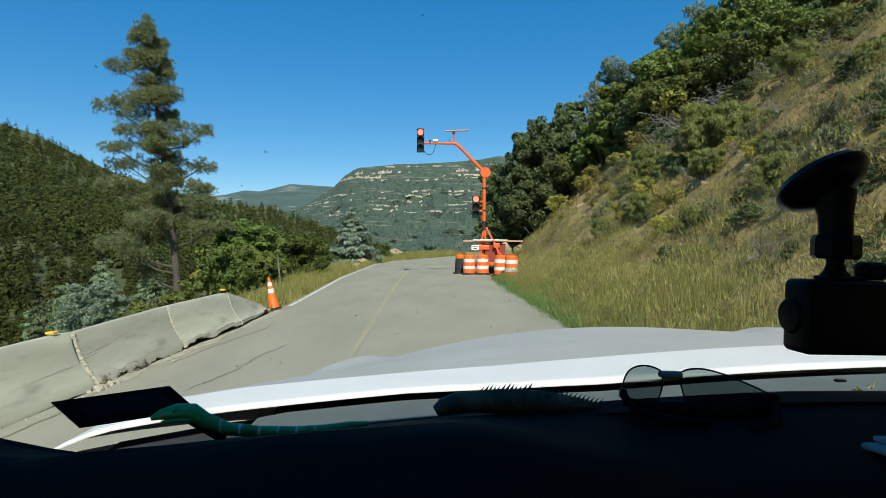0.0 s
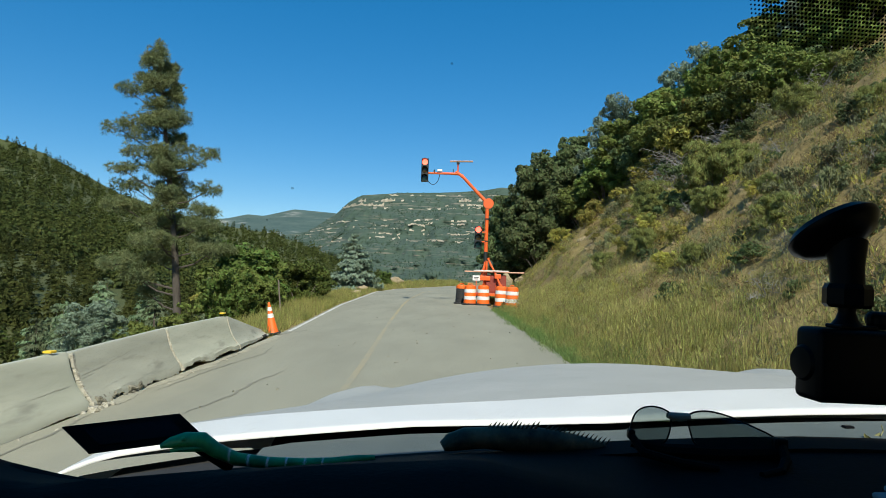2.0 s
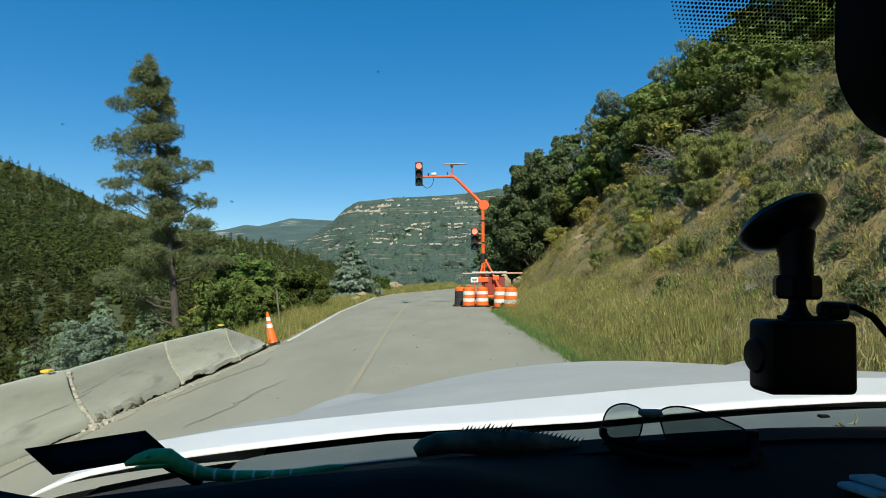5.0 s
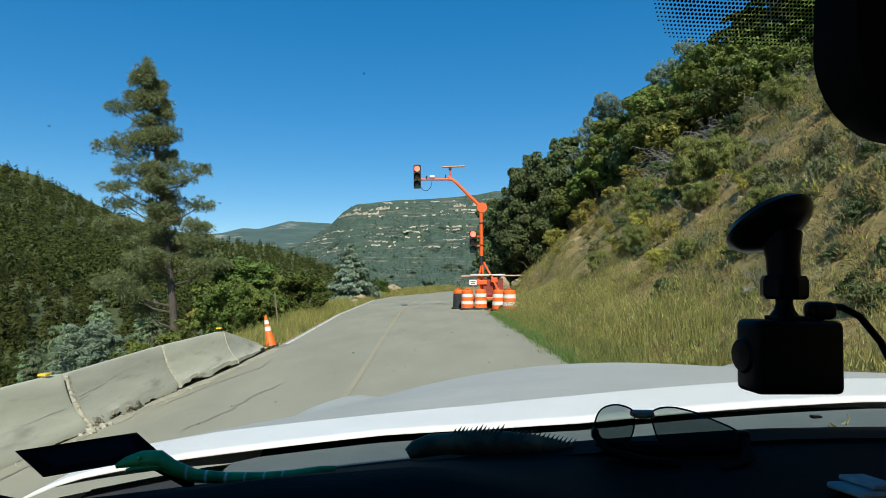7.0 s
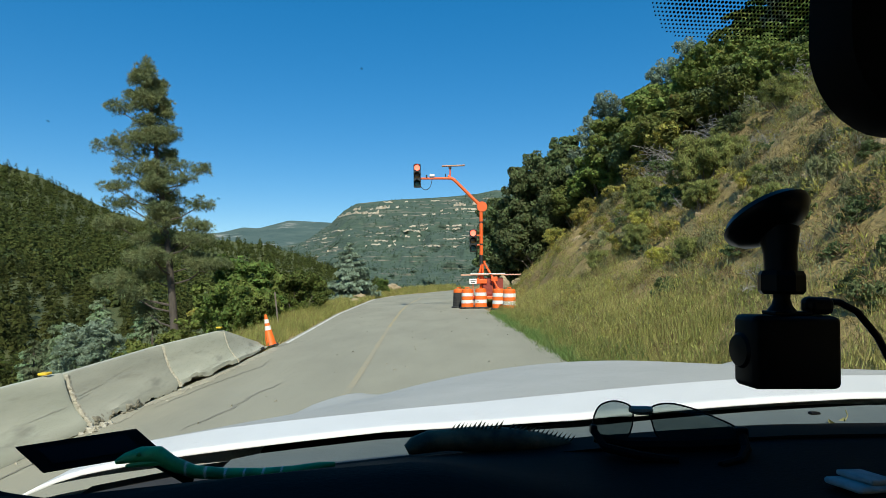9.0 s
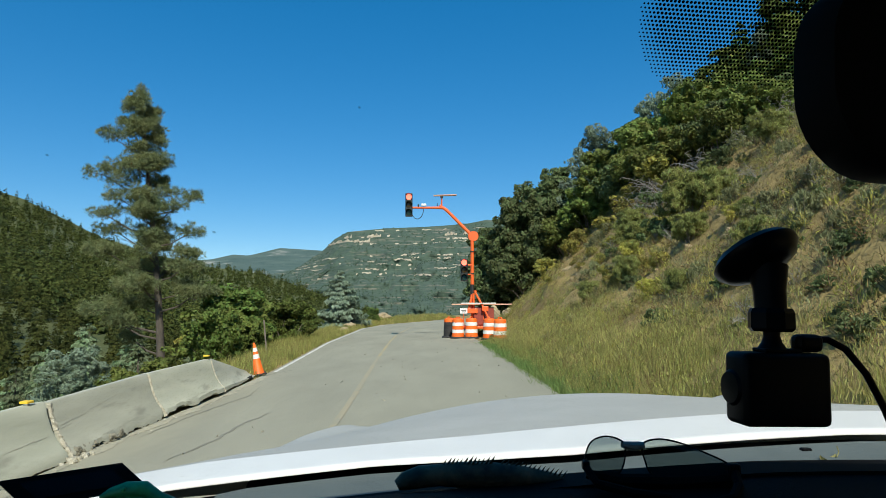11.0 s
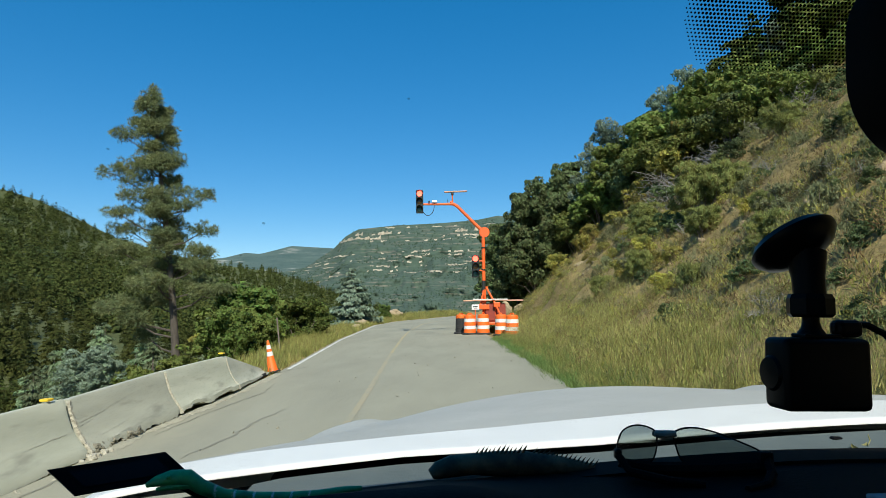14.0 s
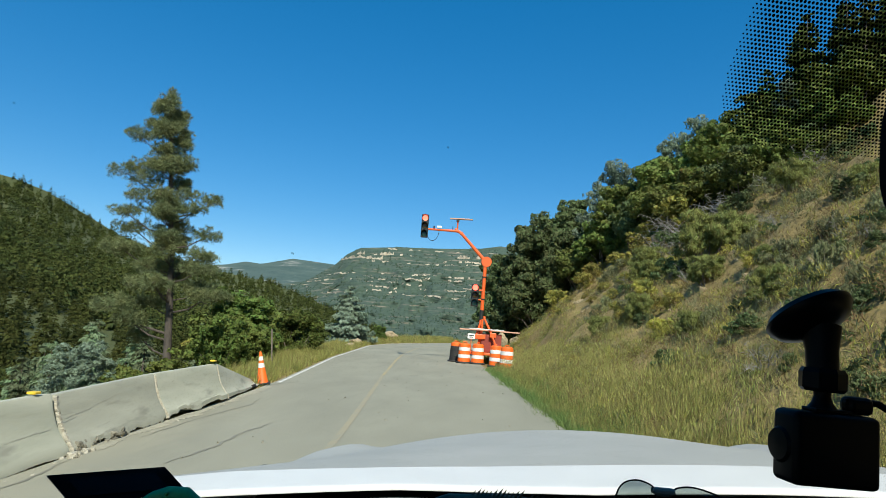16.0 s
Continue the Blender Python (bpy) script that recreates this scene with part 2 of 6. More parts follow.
def pale_bars(m, lo, hi, period, colour):
    """Adds thin pale stripes across x between two places."""
    nt = m.node_tree
    b = nt.nodes["Principled BSDF"]
    old = b.inputs["Base Color"].links[0].from_socket
    pos, sep, wave = (nt.nodes.new("ShaderNode" + k) for k in ("NewGeometry", "SeparateXYZ", "TexWave"))
    wave.bands_direction = "X"
    wave.inputs["Scale"].default_value, wave.inputs["Distortion"].default_value, wave.inputs["Detail Scale"].default_value = 0.314 / period, 1.4, 90
    nt.links.new(pos.outputs["Position"], wave.inputs["Vector"])
    nt.links.new(pos.outputs["Position"], sep.inputs[0])
    fac = None
    for src, a, b_ in ((wave.outputs["Fac"], 0.965, 0.99), (sep.outputs["X"], lo, lo + 0.004), (sep.outputs["X"], hi, hi - 0.004)):
        r = nt.nodes.new("ShaderNodeMapRange")
        r.inputs["From Min"].default_value, r.inputs["From Max"].default_value = a, b_
        nt.links.new(src, r.inputs["Value"])
        if fac is None:
            fac = r.outputs[0]
        else:
            mu = nt.nodes.new("ShaderNodeMath")
            mu.operation = "MULTIPLY"
            nt.links.new(fac, mu.inputs[0])
            nt.links.new(r.outputs[0], mu.inputs[1])
            fac = mu.outputs[0]
    mx = nt.nodes.new("ShaderNodeMix")
    mx.data_type = "RGBA"
    mx.inputs[7].default_value = (*colour, 1)
    nt.links.new(fac, mx.inputs[0])
    nt.links.new(old, mx.inputs[6])
    nt.links.new(mx.outputs[2], b.inputs["Base Color"])


pale_bars(GREEN_TOY, -0.215, -0.125, 0.017, (0.62, 0.66, 0.62))
GREY_TOY = material("grey_green_rubber_toy", (0.12, 0.085, 0.05), (0.024, 0.021, 0.016), 0.03, 0.6, 0.0008, coords="object", spec=0.2)
CLOTH = material("pale_grey_cloth", (0.24, 0.26, 0.27), (0.15, 0.17, 0.18), 0.02, 0.9, 0.001, coords="object")
# frame plastic lightened to grey: skylight on the bridge painted as base colour
BRIDGE_GREY = material("sky_lightened_spectacle_plastic", (0.12, 0.13, 0.12), (0.09, 0.10, 0.09), 0.02, 0.4, coords="object")
DUST = clear_glass("dried_speck", (0.62, 0.64, 0.62), 1.02)
LEAF_DRY = material("dry_leaf", (0.24, 0.22, 0.08), (0.15, 0.14, 0.04), 0.01, 0.7, coords="object")


# ---- mesh helpers ----
def mesh_from(name, verts, faces, smooth=False):
    me = bpy.data.meshes.new(name)
    me.from_pydata([tuple(map(float, v)) for v in verts], [], [tuple(map(int, f)) for f in faces])
    me.update()
    if smooth:
        me.polygons.foreach_set("use_smooth", [True] * len(me.polygons))
    return me


def quads_mesh(name, co, n):
    """A mesh of loose n-gons from an array of len(co) / n faces."""
    me = bpy.data.meshes.new(name)
    k = len(co) // n
    me.vertices.add(len(co))
    me.vertices.foreach_set("co", np.asarray(co, dtype=np.float32).ravel())
    me.loops.add(len(co))
    me.loops.foreach_set("vertex_index", np.arange(len(co), dtype=np.int32))
    me.polygons.add(k)
    me.polygons.foreach_set("loop_start", np.arange(0, k * n, n, dtype=np.int32))
    me.polygons.foreach_set("loop_total", np.full(k, n, dtype=np.int32))
    me.update(calc_edges=True)
    return me


def bm_mesh(name, bm, smooth=False):
    me = bpy.data.meshes.new(name)
    bmesh.ops.recalc_face_normals(bm, faces=bm.faces)
    bm.to_mesh(me)
    bm.free()
    if smooth:
        me.polygons.foreach_set("use_smooth", [True] * len(me.polygons))
        me.set_sharp_from_angle(angle=radians(38))
    return me


def part(name, data, mat, parent=None, label="", smooth=False):
    """Links a bmesh or mesh as one object under a thing."""
    me = data if isinstance(data, bpy.types.Mesh) else bm_mesh(name, data, smooth)
    if not me.materials:
        me.materials.append(mat)
    ob = new(name, me)
    ob.parent = parent
    if label:
        ob["label"] = label
    return ob


def empty(name, m=None, **tags):
    ob = new(name)
    ob.empty_display_size = 0.1
    if m is not None:
        ob.matrix_basis = m
    return tagged(ob, **tags)


def add_box(bm, size, m=Matrix(), bevel=0.0, seg=2):
    r = bmesh.ops.create_cube(bm, size=1, matrix=m @ Matrix.Diagonal((*size, 1)))
    if bevel:
        edges = {e for v in r["verts"] for e in v.link_edges}
        bmesh.ops.bevel(bm, geom=list(edges), offset=bevel, segments=seg, affect="EDGES", profile=0.5)
    return bm


def box(size, m=Matrix(), bevel=0.0, seg=2):
    return add_box(bmesh.new(), size, m, bevel, seg)


def tube(points, radii, sides=8, cap=True, bm=None):
    """A round bar through the points, with a radius at each."""
    bm = bm or bmesh.new()
    pts = [Vector(p) for p in points]
    if isinstance(radii, (int, float)):
        radii = [radii] * len(pts)
    rings = []
    for i, p in enumerate(pts):
        d = (pts[min(i + 1, len(pts) - 1)] - pts[max(i - 1, 0)]).normalized()
        a = d.orthogonal().normalized() if i == 0 else (rings_a - d * rings_a.dot(d)).normalized()
        rings_a = a
        b = d.cross(a)
        rings.append([bm.verts.new(p + radii[i] * (math.cos(2 * math.pi * k / sides) * a + math.sin(2 * math.pi * k / sides) * b)) for k in range(sides)])
    for r0, r1 in zip(rings, rings[1:]):
        for k in range(sides):
            bm.faces.new((r0[k], r0[(k + 1) % sides], r1[(k + 1) % sides], r1[k]))
    if cap:
        bm.faces.new(rings[0][::-1])
        bm.faces.new(rings[-1])
    return bm


def lathe(profile, sides=24, m=Matrix(), bm=None):
    """A turned body from (radius, height) pairs, closed at both ends."""
    bm = bm or bmesh.new()
    rings = [[bm.verts.new(m @ Vector((r * math.cos(2 * math.pi * k / sides), r * math.sin(2 * math.pi * k / sides), z))) for k in range(sides)] for r, z in profile]
    for r0, r1 in zip(rings, rings[1:]):
        for k in range(sides):
            bm.faces.new((r0[k], r0[(k + 1) % sides], r1[(k + 1) % sides], r1[k]))
    bm.faces.new(rings[0][::-1])
    bm.faces.new(rings[-1])
    return bm


def sheet(xs, ys, z):
    """A grid of faces over xs by ys with heights z[j][i]."""
    nx = len(xs)
    verts = [(xs[i], ys[j], z[j][i]) for j in range(len(ys)) for i in range(nx)]
    faces = [(j * nx + i, j * nx + i + 1, (j + 1) * nx + i + 1, (j + 1) * nx + i) for j in range(len(ys) - 1) for i in range(nx - 1)]
    return verts, faces


# ---- road and ground ----
EDGE_Y = (-80, 0, 10, 17, 28, 44, 51, 59, 73, 90, 110, 150)
EDGE_L = (-4.6, -4.2, -4.15, -4.3, -4.82, -5.0, -4.0, -1.3, 2.6, 12, 40, 120)
EDGE_R = (2.3, 2.15, 2.07, 2.0, 1.95, 2.4, 3.8, 6.8, 12.5, 24, 56, 140)


def left_edge(y):
    return np.interp(y, EDGE_Y, EDGE_L)


def right_edge(y):
    return np.interp(y, EDGE_Y, EDGE_R)


def bank(y):
    return np.interp(y, (0, 12, 28, 60), (0.065, 0.065, 0.03, 0.0))


def road_z(x, y):
    return bank(y) * np.clip(x, -6, 4)


def lumps(x, y, size, seed=0.0):
    return noise.fractal(Vector((x / size, y / size, seed)), 0.9, 2.0, 4)


def ground_z(x, y):
    l, r = left_edge(y), right_edge(y)
    if l <= x <= r:
        return road_z(x, y) - 0.10
    if x > r:
        d = x - r
        z = road_z(r, y) - 0.02
        shelf = float(np.interp(y, (0, 22.5, 25.2, 28.6, 31), (0.5, 0.5, 1.35, 1.35, 0.5)))
        if d > shelf:
            rise = 0.62 * min(d - shelf, 1.6) + 0.88 * max(0, d - 2.1) * min(1, (d - shelf) / 1.6)
            rise = 60 * math.tanh(rise / 60)
            z += 0.20 * lumps(x, y, 1.3, 17) * min(1, max(0, d - 1.5)) + rise + lumps(x, y, 3.5) * 0.55 * min(1, d / 3) + lumps(x, y, 14, 3) * 1.1 * min(1, d / 8)
        return z
    d = l - x
    berm = 0.45 * np.interp(y, (40, 55, 90), (0, 1, 1)) * min(1, d / 2)
    flat = np.interp(y, (0, 14, 17, 40), (0.7, 0.7, 1.6, 2.2))
    z = road_z(l, y) - 0.03 + berm + 0.1 * lumps(x, y, 2) * min(1, d)
    if d > flat:
        z -= 60 * math.tanh(0.5 * (d - flat) / 60) - 0.4 * lumps(x, y, 5) * min(1, (d - flat) / 4)
    return z


def spaced(lo, hi, fine_lo, fine_hi, step, growth):
    """Grid lines: even between fine_lo and fine_hi, then ever wider out to lo and hi."""
    v = list(np.arange(fine_lo, fine_hi + step / 2, step))
    s = step
    while v[-1] < hi:
        s *= growth
        v.append(v[-1] + s)
    s = step
    while v[0] > lo:
        s *= growth
        v.insert(0, v[0] - s)
    return v


gx, gy = spaced(-4500, 4500, -14, 20, 0.32, 1.14), spaced(-600, 4500, -4, 46, 0.4, 1.13)
gv, gf = sheet(gx, gy, [[ground_z(x, y) for x in gx] for y in gy])
ground = part("ground", mesh_from("ground", gv, gf, True), EARTH)
tagged(ground, "dry brown hillside soil falling away to a valley", "ground", kind="structure")

ry = [y for y in spaced(-60, 149, -10, 70, 1.0, 1.1)]
rv, rf = [], []
for y in ry:
    l, r = left_edge(y), right_edge(y)
    for k in range(9):
        x = l + (r - l) * k / 8
        wob = 0.10 * lumps(0, y, 1.3, 7) if k == 8 else 0.0
        rv.append((x + wob, y, road_z(x, y)))
n = 9
rf = [(j * n + i, j * n + i + 1, (j + 1) * n + i + 1, (j + 1) * n + i) for j in range(len(ry) - 1) for i in range(n - 1)]
road = part("road", mesh_from("road", rv, rf, True), ASPHALT)
tagged(road, "dusty sun-bleached two-lane asphalt road", "road", kind="structure")


def stripe(name, ys, centre, width, mat, lift, label):
    v, f = [], []
    for y in ys:
        c = centre(y)
        w = width * (1 + 0.12 * lumps(1, y, 0.4, 2))
        for s in (-0.5, 0.5):
            v.append((c + s * w, y, road_z(c + s * w, y) + lift))
    f = [(2 * j, 2 * j + 1, 2 * j + 3, 2 * j + 2) for j in range(len(ys) - 1)]
    return tagged(part(name, mesh_from(name, v, f), mat), label, "road marking", kind="structure")


def centre_x(y):
    return np.interp(y, (0, 10, 19, 28, 34, 44, 51, 59, 73, 90, 110), (-1.1, -1.33, -1.64, -1.85, -1.88, -1.5, -0.2, 2.7, 7.5, 18, 48))


stripe("centre_line", np.arange(19.5, 100, 0.5), centre_x, 0.10, YELLOW, 0.006, "faded yellow centre line on the road")
stripe("worn_centre_line", np.arange(4, 19.6, 0.5), centre_x, 0.10, YELLOW_WORN, 0.006, "almost worn-off yellow centre line under road dust")
stripe("edge_line", np.arange(16.5, 100, 0.5), lambda y: left_edge(y) + 0.14, 0.11, WHITE_LINE, 0.006, "worn white line along the road edge")


# ---- far country ----
def fan(name, dirs, elev, far, near, z_near, rows, power, mat, rough, label, category="hill", steps=0.0, seed=0.0, grain=0.006):
    """A slope seen from below: for each heading (x over y) it falls from a ridge at a distance to a foot."""
    us = np.linspace(dirs[0], dirs[-1], max(24, int((dirs[-1] - dirs[0]) / grain)))
    v, h = [], []
    for j in range(rows):
        q = j / (rows - 1)
        for u in us:
            yf, e = np.interp(u, dirs, far), np.interp(u, dirs, elev)
            y = yf + (near - yf) * q
            top = 1.5 + e * yf
            drop = q ** power
            if steps:
                drop = drop + min(1, q * 8) * steps * math.sin(drop * 38 + 2.5 * lumps(u * 60, q * 3, 1, seed)) / 38
            z = top + (z_near - top) * drop
            amp = rough * min(1, q * 3) * yf * (1.0 if q > 0.06 else 0.0)
            z += amp * lumps(u * yf, y, yf * 0.09, seed) * 0.35
            y += amp * lumps(u * yf, y, yf * 0.05, seed + 5)
            v.append((u * y, y, z))
    n = len(us)
    f = [(j * n + i, (j + 1) * n + i, (j + 1) * n + i + 1, j * n + i + 1) for j in range(rows - 1) for i in range(n - 1)]
    return tagged(part(name, mesh_from(name, v, f, True), mat), label, category, kind="structure"), v


# distance haze is mixed into these greens as blue, most in the plateau
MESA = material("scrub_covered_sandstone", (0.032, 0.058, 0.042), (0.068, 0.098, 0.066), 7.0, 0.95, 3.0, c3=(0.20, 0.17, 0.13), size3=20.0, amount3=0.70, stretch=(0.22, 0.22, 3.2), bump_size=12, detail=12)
PLATEAU = material("haze_tinted_plateau_scrub", (0.040, 0.074, 0.066), (0.074, 0.108, 0.094), 60.0, 0.95, 2.0, c3=(0.32, 0.31, 0.27), size3=110.0, amount3=0.56, stretch=(0.30, 0.30, 2.5))
fan("far_plateau", (-0.6, -0.36, -0.325, -0.30, -0.275, -0.25, -0.225, -0.18, -0.12), (0.06, 0.077, 0.085, 0.083, 0.089, 0.0955, 0.094, 0.091, 0.04), (3700,) * 9, 2500, -60, 14, 1.0, PLATEAU, 0.012, "pale far plateau with scrub and bare rock, tinted blue as by haze", seed=9)
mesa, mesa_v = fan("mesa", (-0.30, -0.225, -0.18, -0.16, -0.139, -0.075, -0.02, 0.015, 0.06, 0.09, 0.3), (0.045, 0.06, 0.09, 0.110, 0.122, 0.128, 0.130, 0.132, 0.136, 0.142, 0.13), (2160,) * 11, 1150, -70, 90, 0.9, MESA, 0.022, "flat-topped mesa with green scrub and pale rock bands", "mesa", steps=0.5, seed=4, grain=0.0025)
mountain, slope_v = fan("mountain", (-2.2, -1.0, -0.727, -0.671, -0.588, -0.541, -0.45, -0.374, -0.282, -0.17, -0.06), (0.35, 0.25, 0.194, 0.177, 0.137, 0.113, 0.084, 0.066, 0.054, 0.016, -0.03),
                        (430, 470, 520, 540, 580, 600, 640, 680, 680, 620, 560), 70, -40, 40, 0.72, SLOPE, 0.012, "mountainside below dense conifer forest", "mountain")


def cliffs(verts, rows, bands):
    """Broken pale cliff faces along the mesa's strata: each band is (metres below the rim, height, how much of it shows)."""
    n = len(verts) // rows
    V, F = [], []
    for b, (below, high, share) in enumerate(bands):
        prev = None
        for i in range(n):
            col = [verts[j * n + i] for j in range(rows)]
            u = col[0][0] / col[0][1]
            level = 281 + 20 * u - below + 6 * lumps(u * 30, b, 1, 2) + 2.5 * lumps(u * 400, b, 1, 4)
            j = next((j for j in range(rows - 1) if col[j][2] >= level > col[j + 1][2]), None)
            show = j is not None and lumps(u * 30, b * 3.7, 1, 6) + 0.35 * lumps(u * 150, b, 1, 1) > 0.55 - share and u < 0.16
            if not show:
                prev = None
                continue
            t = (col[j][2] - level) / (col[j][2] - col[j + 1][2])
            y = col[j][1] + (col[j + 1][1] - col[j][1]) * t - 4
            margin = lumps(u * 30, b * 3.7, 1, 6) + 0.35 * lumps(u * 150, b, 1, 1) - 0.55 + share
            h = high * (0.15 + 1.5 * abs(lumps(u * 170, b * 5, 1, 3))) * min(1.0, 0.15 + 5 * margin) * (0.75 + 0.5 * abs(lumps(u * 900, b * 2, 1, 7)))
            k = len(V)
            V += [(u * y, y - 3, level - h * 0.3 - 4), (u * y, y, level + h), (u * (y + 14), y + 14, level + h)]
            if prev is not None:
                F += [(prev, k, k + 1, prev + 1), (prev + 1, k + 1, k + 2, prev + 2)]
            prev = k
    return tagged(part("mesa_cliffs", mesh_from("mesa_cliffs", V, F), CLIFF), "pale broken sandstone cliffs along the mesa", "cliff", kind="structure")


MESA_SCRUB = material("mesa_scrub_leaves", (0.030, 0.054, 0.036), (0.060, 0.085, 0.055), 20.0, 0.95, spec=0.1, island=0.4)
CLIFF = material("pale_sandstone_cliff", (0.50, 0.43, 0.33), (0.30, 0.25, 0.18), 12.0, 0.95, 2.0, stretch=(1, 1, 2.5), bump_size=8)
cliffs(mesa_v, 90, [(12, 3, 0.42), (42, 16, 0.52), (60, 12, 0.62), (72, 4, 0.48), (122, 2, 0.46), (134, 1.5, 0.40), (147, 2.5, 0.54), (160, 1.5, 0.46), (173, 1.5, 0.46), (186, 2.5, 0.54), (197, 1.5, 0.46)])


def scrub_template(rng, points=5):
    """A low cone of scrub of unit height, as loose triangles."""
    tri, a0 = [], rng.uniform(0, 7)
    ring = [(0.45 * rng.uniform(0.6, 1.25), a0 + 2 * math.pi * (i + rng.uniform(-0.3, 0.3)) / points, rng.uniform(0.0, 0.1)) for i in range(points)]
    for (r1, a1, h1), (r2, a2, h2) in zip(ring, ring[1:] + ring[:1]):
        tri += [(r1 * math.cos(a1), r1 * math.sin(a1), h1), (r2 * math.cos(a2), r2 * math.sin(a2), h2), (0, 0, 1)]
    return np.array(tri)


def forest(name, spots, heights, mat, label, seed, fine=False, coarse=False):
    rng = random.Random(seed)
    kinds = [bough_sprays(k, 1.0, 0.40, 11, 420, (0.085, 0.026)) if fine else scrub_template(rng) if coarse else bough_sprays(k + 20, 1.0, 0.42, 7, 95, (0.15, 0.06), 0.35, 6) for k in range(7)]
    out = []
    for (x, y, z), h in zip(spots, heights):
        t = kinds[rng.randrange(7)]
        a, w = rng.uniform(0, 7), rng.uniform(0.8, 1.3) * (1.0 if coarse else 1.0 if fine else 1.15)
        c, s = math.cos(a), math.sin(a)
        q = np.empty_like(t)
        q[:, 0], q[:, 1], q[:, 2] = (t[:, 0] * c - t[:, 1] * s) * h * w + x, (t[:, 0] * s + t[:, 1] * c) * h * w + y, t[:, 2] * h + z - 0.06 * h
        out.append(q)
    ob = part(name, quads_mesh(name, np.concatenate(out), 3), mat)
    return tagged(ob, label, "forest", kind="stuff")


def scatter_on(verts, rows, count, rng, keep):
    """Random places on a fan's sheet of vertices."""
    n = len(verts) // rows
    spots = []
    while len(spots) < count:
        j, i = rng.randrange(rows - 1), rng.randrange(n - 1)
        a, b, c = (Vector(verts[k]) for k in (j * n + i, j * n + i + 1, (j + 1) * n + i))
        p = a + (b - a) * rng.random() + (c - a) * rng.random()
        if keep(p, j / rows, rng):
            spots.append(p)
    return spots


frng = random.Random(11)
def bough_sprays(seed, height, width, whorls, sprays, size, droop=0.35, boughs=9):
    """Whorls of boughs that droop and narrow to the top, each bough a run of short needle sprays, as triangles."""
    rng = np.random.default_rng(seed)
    rows = []
    for k in range(whorls):
        q = (k + rng.uniform(-0.25, 0.25)) / whorls
        for i in range(boughs):
            reach = (width / 2 * (1 - max(0, q)) ** 0.8 + 0.012 * height) * rng.uniform(0.65, 1.15)
            rows.append((height * (0.06 + 0.91 * q + rng.uniform(-0.02, 0.02)), rng.uniform(0, 6.283), reach))
    z, a, reach = (np.array(v) for v in zip(*rows))
    pick = rng.choice(len(z), sprays, p=reach / reach.sum())
    z, a, reach = z[pick], a[pick], reach[pick]
    t = rng.random(sprays) ** 0.75
    out, side = np.stack([np.cos(a), np.sin(a), 0 * a], 1), np.stack([-np.sin(a), np.cos(a), 0 * a], 1)
    off = rng.normal(size=sprays) * 0.18 * reach * (1.25 - t)
    p = out * (reach * t)[:, None] + side * off[:, None]
    p[:, 2] = z - droop * reach * t ** 1.4 + 0.4 * reach * np.maximum(0, t - 0.75) + rng.normal(size=sprays) * 0.035 * reach
    d = out * 0.55 + side * (np.sign(off) * rng.uniform(0.0, 0.7, sprays))[:, None] + rng.normal(size=(sprays, 3)) * 0.3
    d[:, 2] -= 0.7
    d /= np.linalg.norm(d, axis=1)[:, None]
    w = np.cross(d, out + rng.normal(size=(sprays, 3)) * 0.35)
    w /= np.linalg.norm(w, axis=1)[:, None]
    k = rng.uniform(0.7, 1.3, sprays)[:, None] * (0.55 + 0.45 * (1 - z / height))[:, None]
    l, w = d * size[0] * k, w * size[1] * k
    return np.stack([p - w, p + w, p + l], 1).reshape(-1, 3)


spots = scatter_on(slope_v, 40, 9000, frng, lambda p, q, r: -1.0 < p.x / p.y < -0.05 and r.random() < (1 if q < 0.1 else 0.4 + q if q < 0.6 else 1))
near_trees, far_trees = [p for p in spots if p.y < 260], [p for p in spots if p.y >= 260]
near_trees = near_trees[:850]
valley_trees = [p for p in near_trees if p.y < 150][:240]
near_trees = [p for p in near_trees if p not in valley_trees]


def tree_height(p):
    return frng.uniform(0.6, 1.35) * float(np.interp(p.y, (70, 150, 260, 520), (13.5, 12, 10.5, 8.2)))


mesa_spots = scatter_on(mesa_v, 90, 5200, frng, lambda p, q, r: p.x / p.y < 0.16 and r.random() < 0.35 + 0.65 * (noise.noise(p / 60) > -0.05))
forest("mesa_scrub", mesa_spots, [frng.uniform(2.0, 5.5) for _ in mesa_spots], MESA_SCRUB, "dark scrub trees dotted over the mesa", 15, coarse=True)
forest("conifer_forest", far_trees, [tree_height(p) for p in far_trees], FOREST, "dense dark green conifer forest on the mountainside", 5)
forest("near_conifers", near_trees, [tree_height(p) for p in near_trees], FOREST, "tall dark green conifers in the valley", 6, True)


# ---- plants ----
def leaf_quads(centres, radii, count, size, rng, flat=0.7, upward=0.0):
    """Small leaf blades scattered in ellipsoidal clumps: an array of triangles."""
    c = np.repeat(np.asarray(centres, float), count, axis=0)
    r = np.repeat(np.asarray(radii, float), count)
    n = len(c)
    d = rng.normal(size=(n, 3))
    d /= np.linalg.norm(d, axis=1)[:, None]
    p = c + d * (r * rng.random(n) ** 0.45)[:, None] * np.array((1, 1, flat))
    a = rng.normal(size=(n, 3)) + d * 1.2 + np.array((0, 0, upward))
    a /= np.linalg.norm(a, axis=1)[:, None]
    b = np.cross(a, rng.normal(size=(n, 3)))
    b /= np.linalg.norm(b, axis=1)[:, None]
    k = rng.uniform(0.7, 1.3, n)[:, None]
    l, w = a * size[0] * k, b * size[1] * k
    return np.stack([p - 0.5 * w, p + l, p + 0.5 * w], 1).reshape(-1, 3)


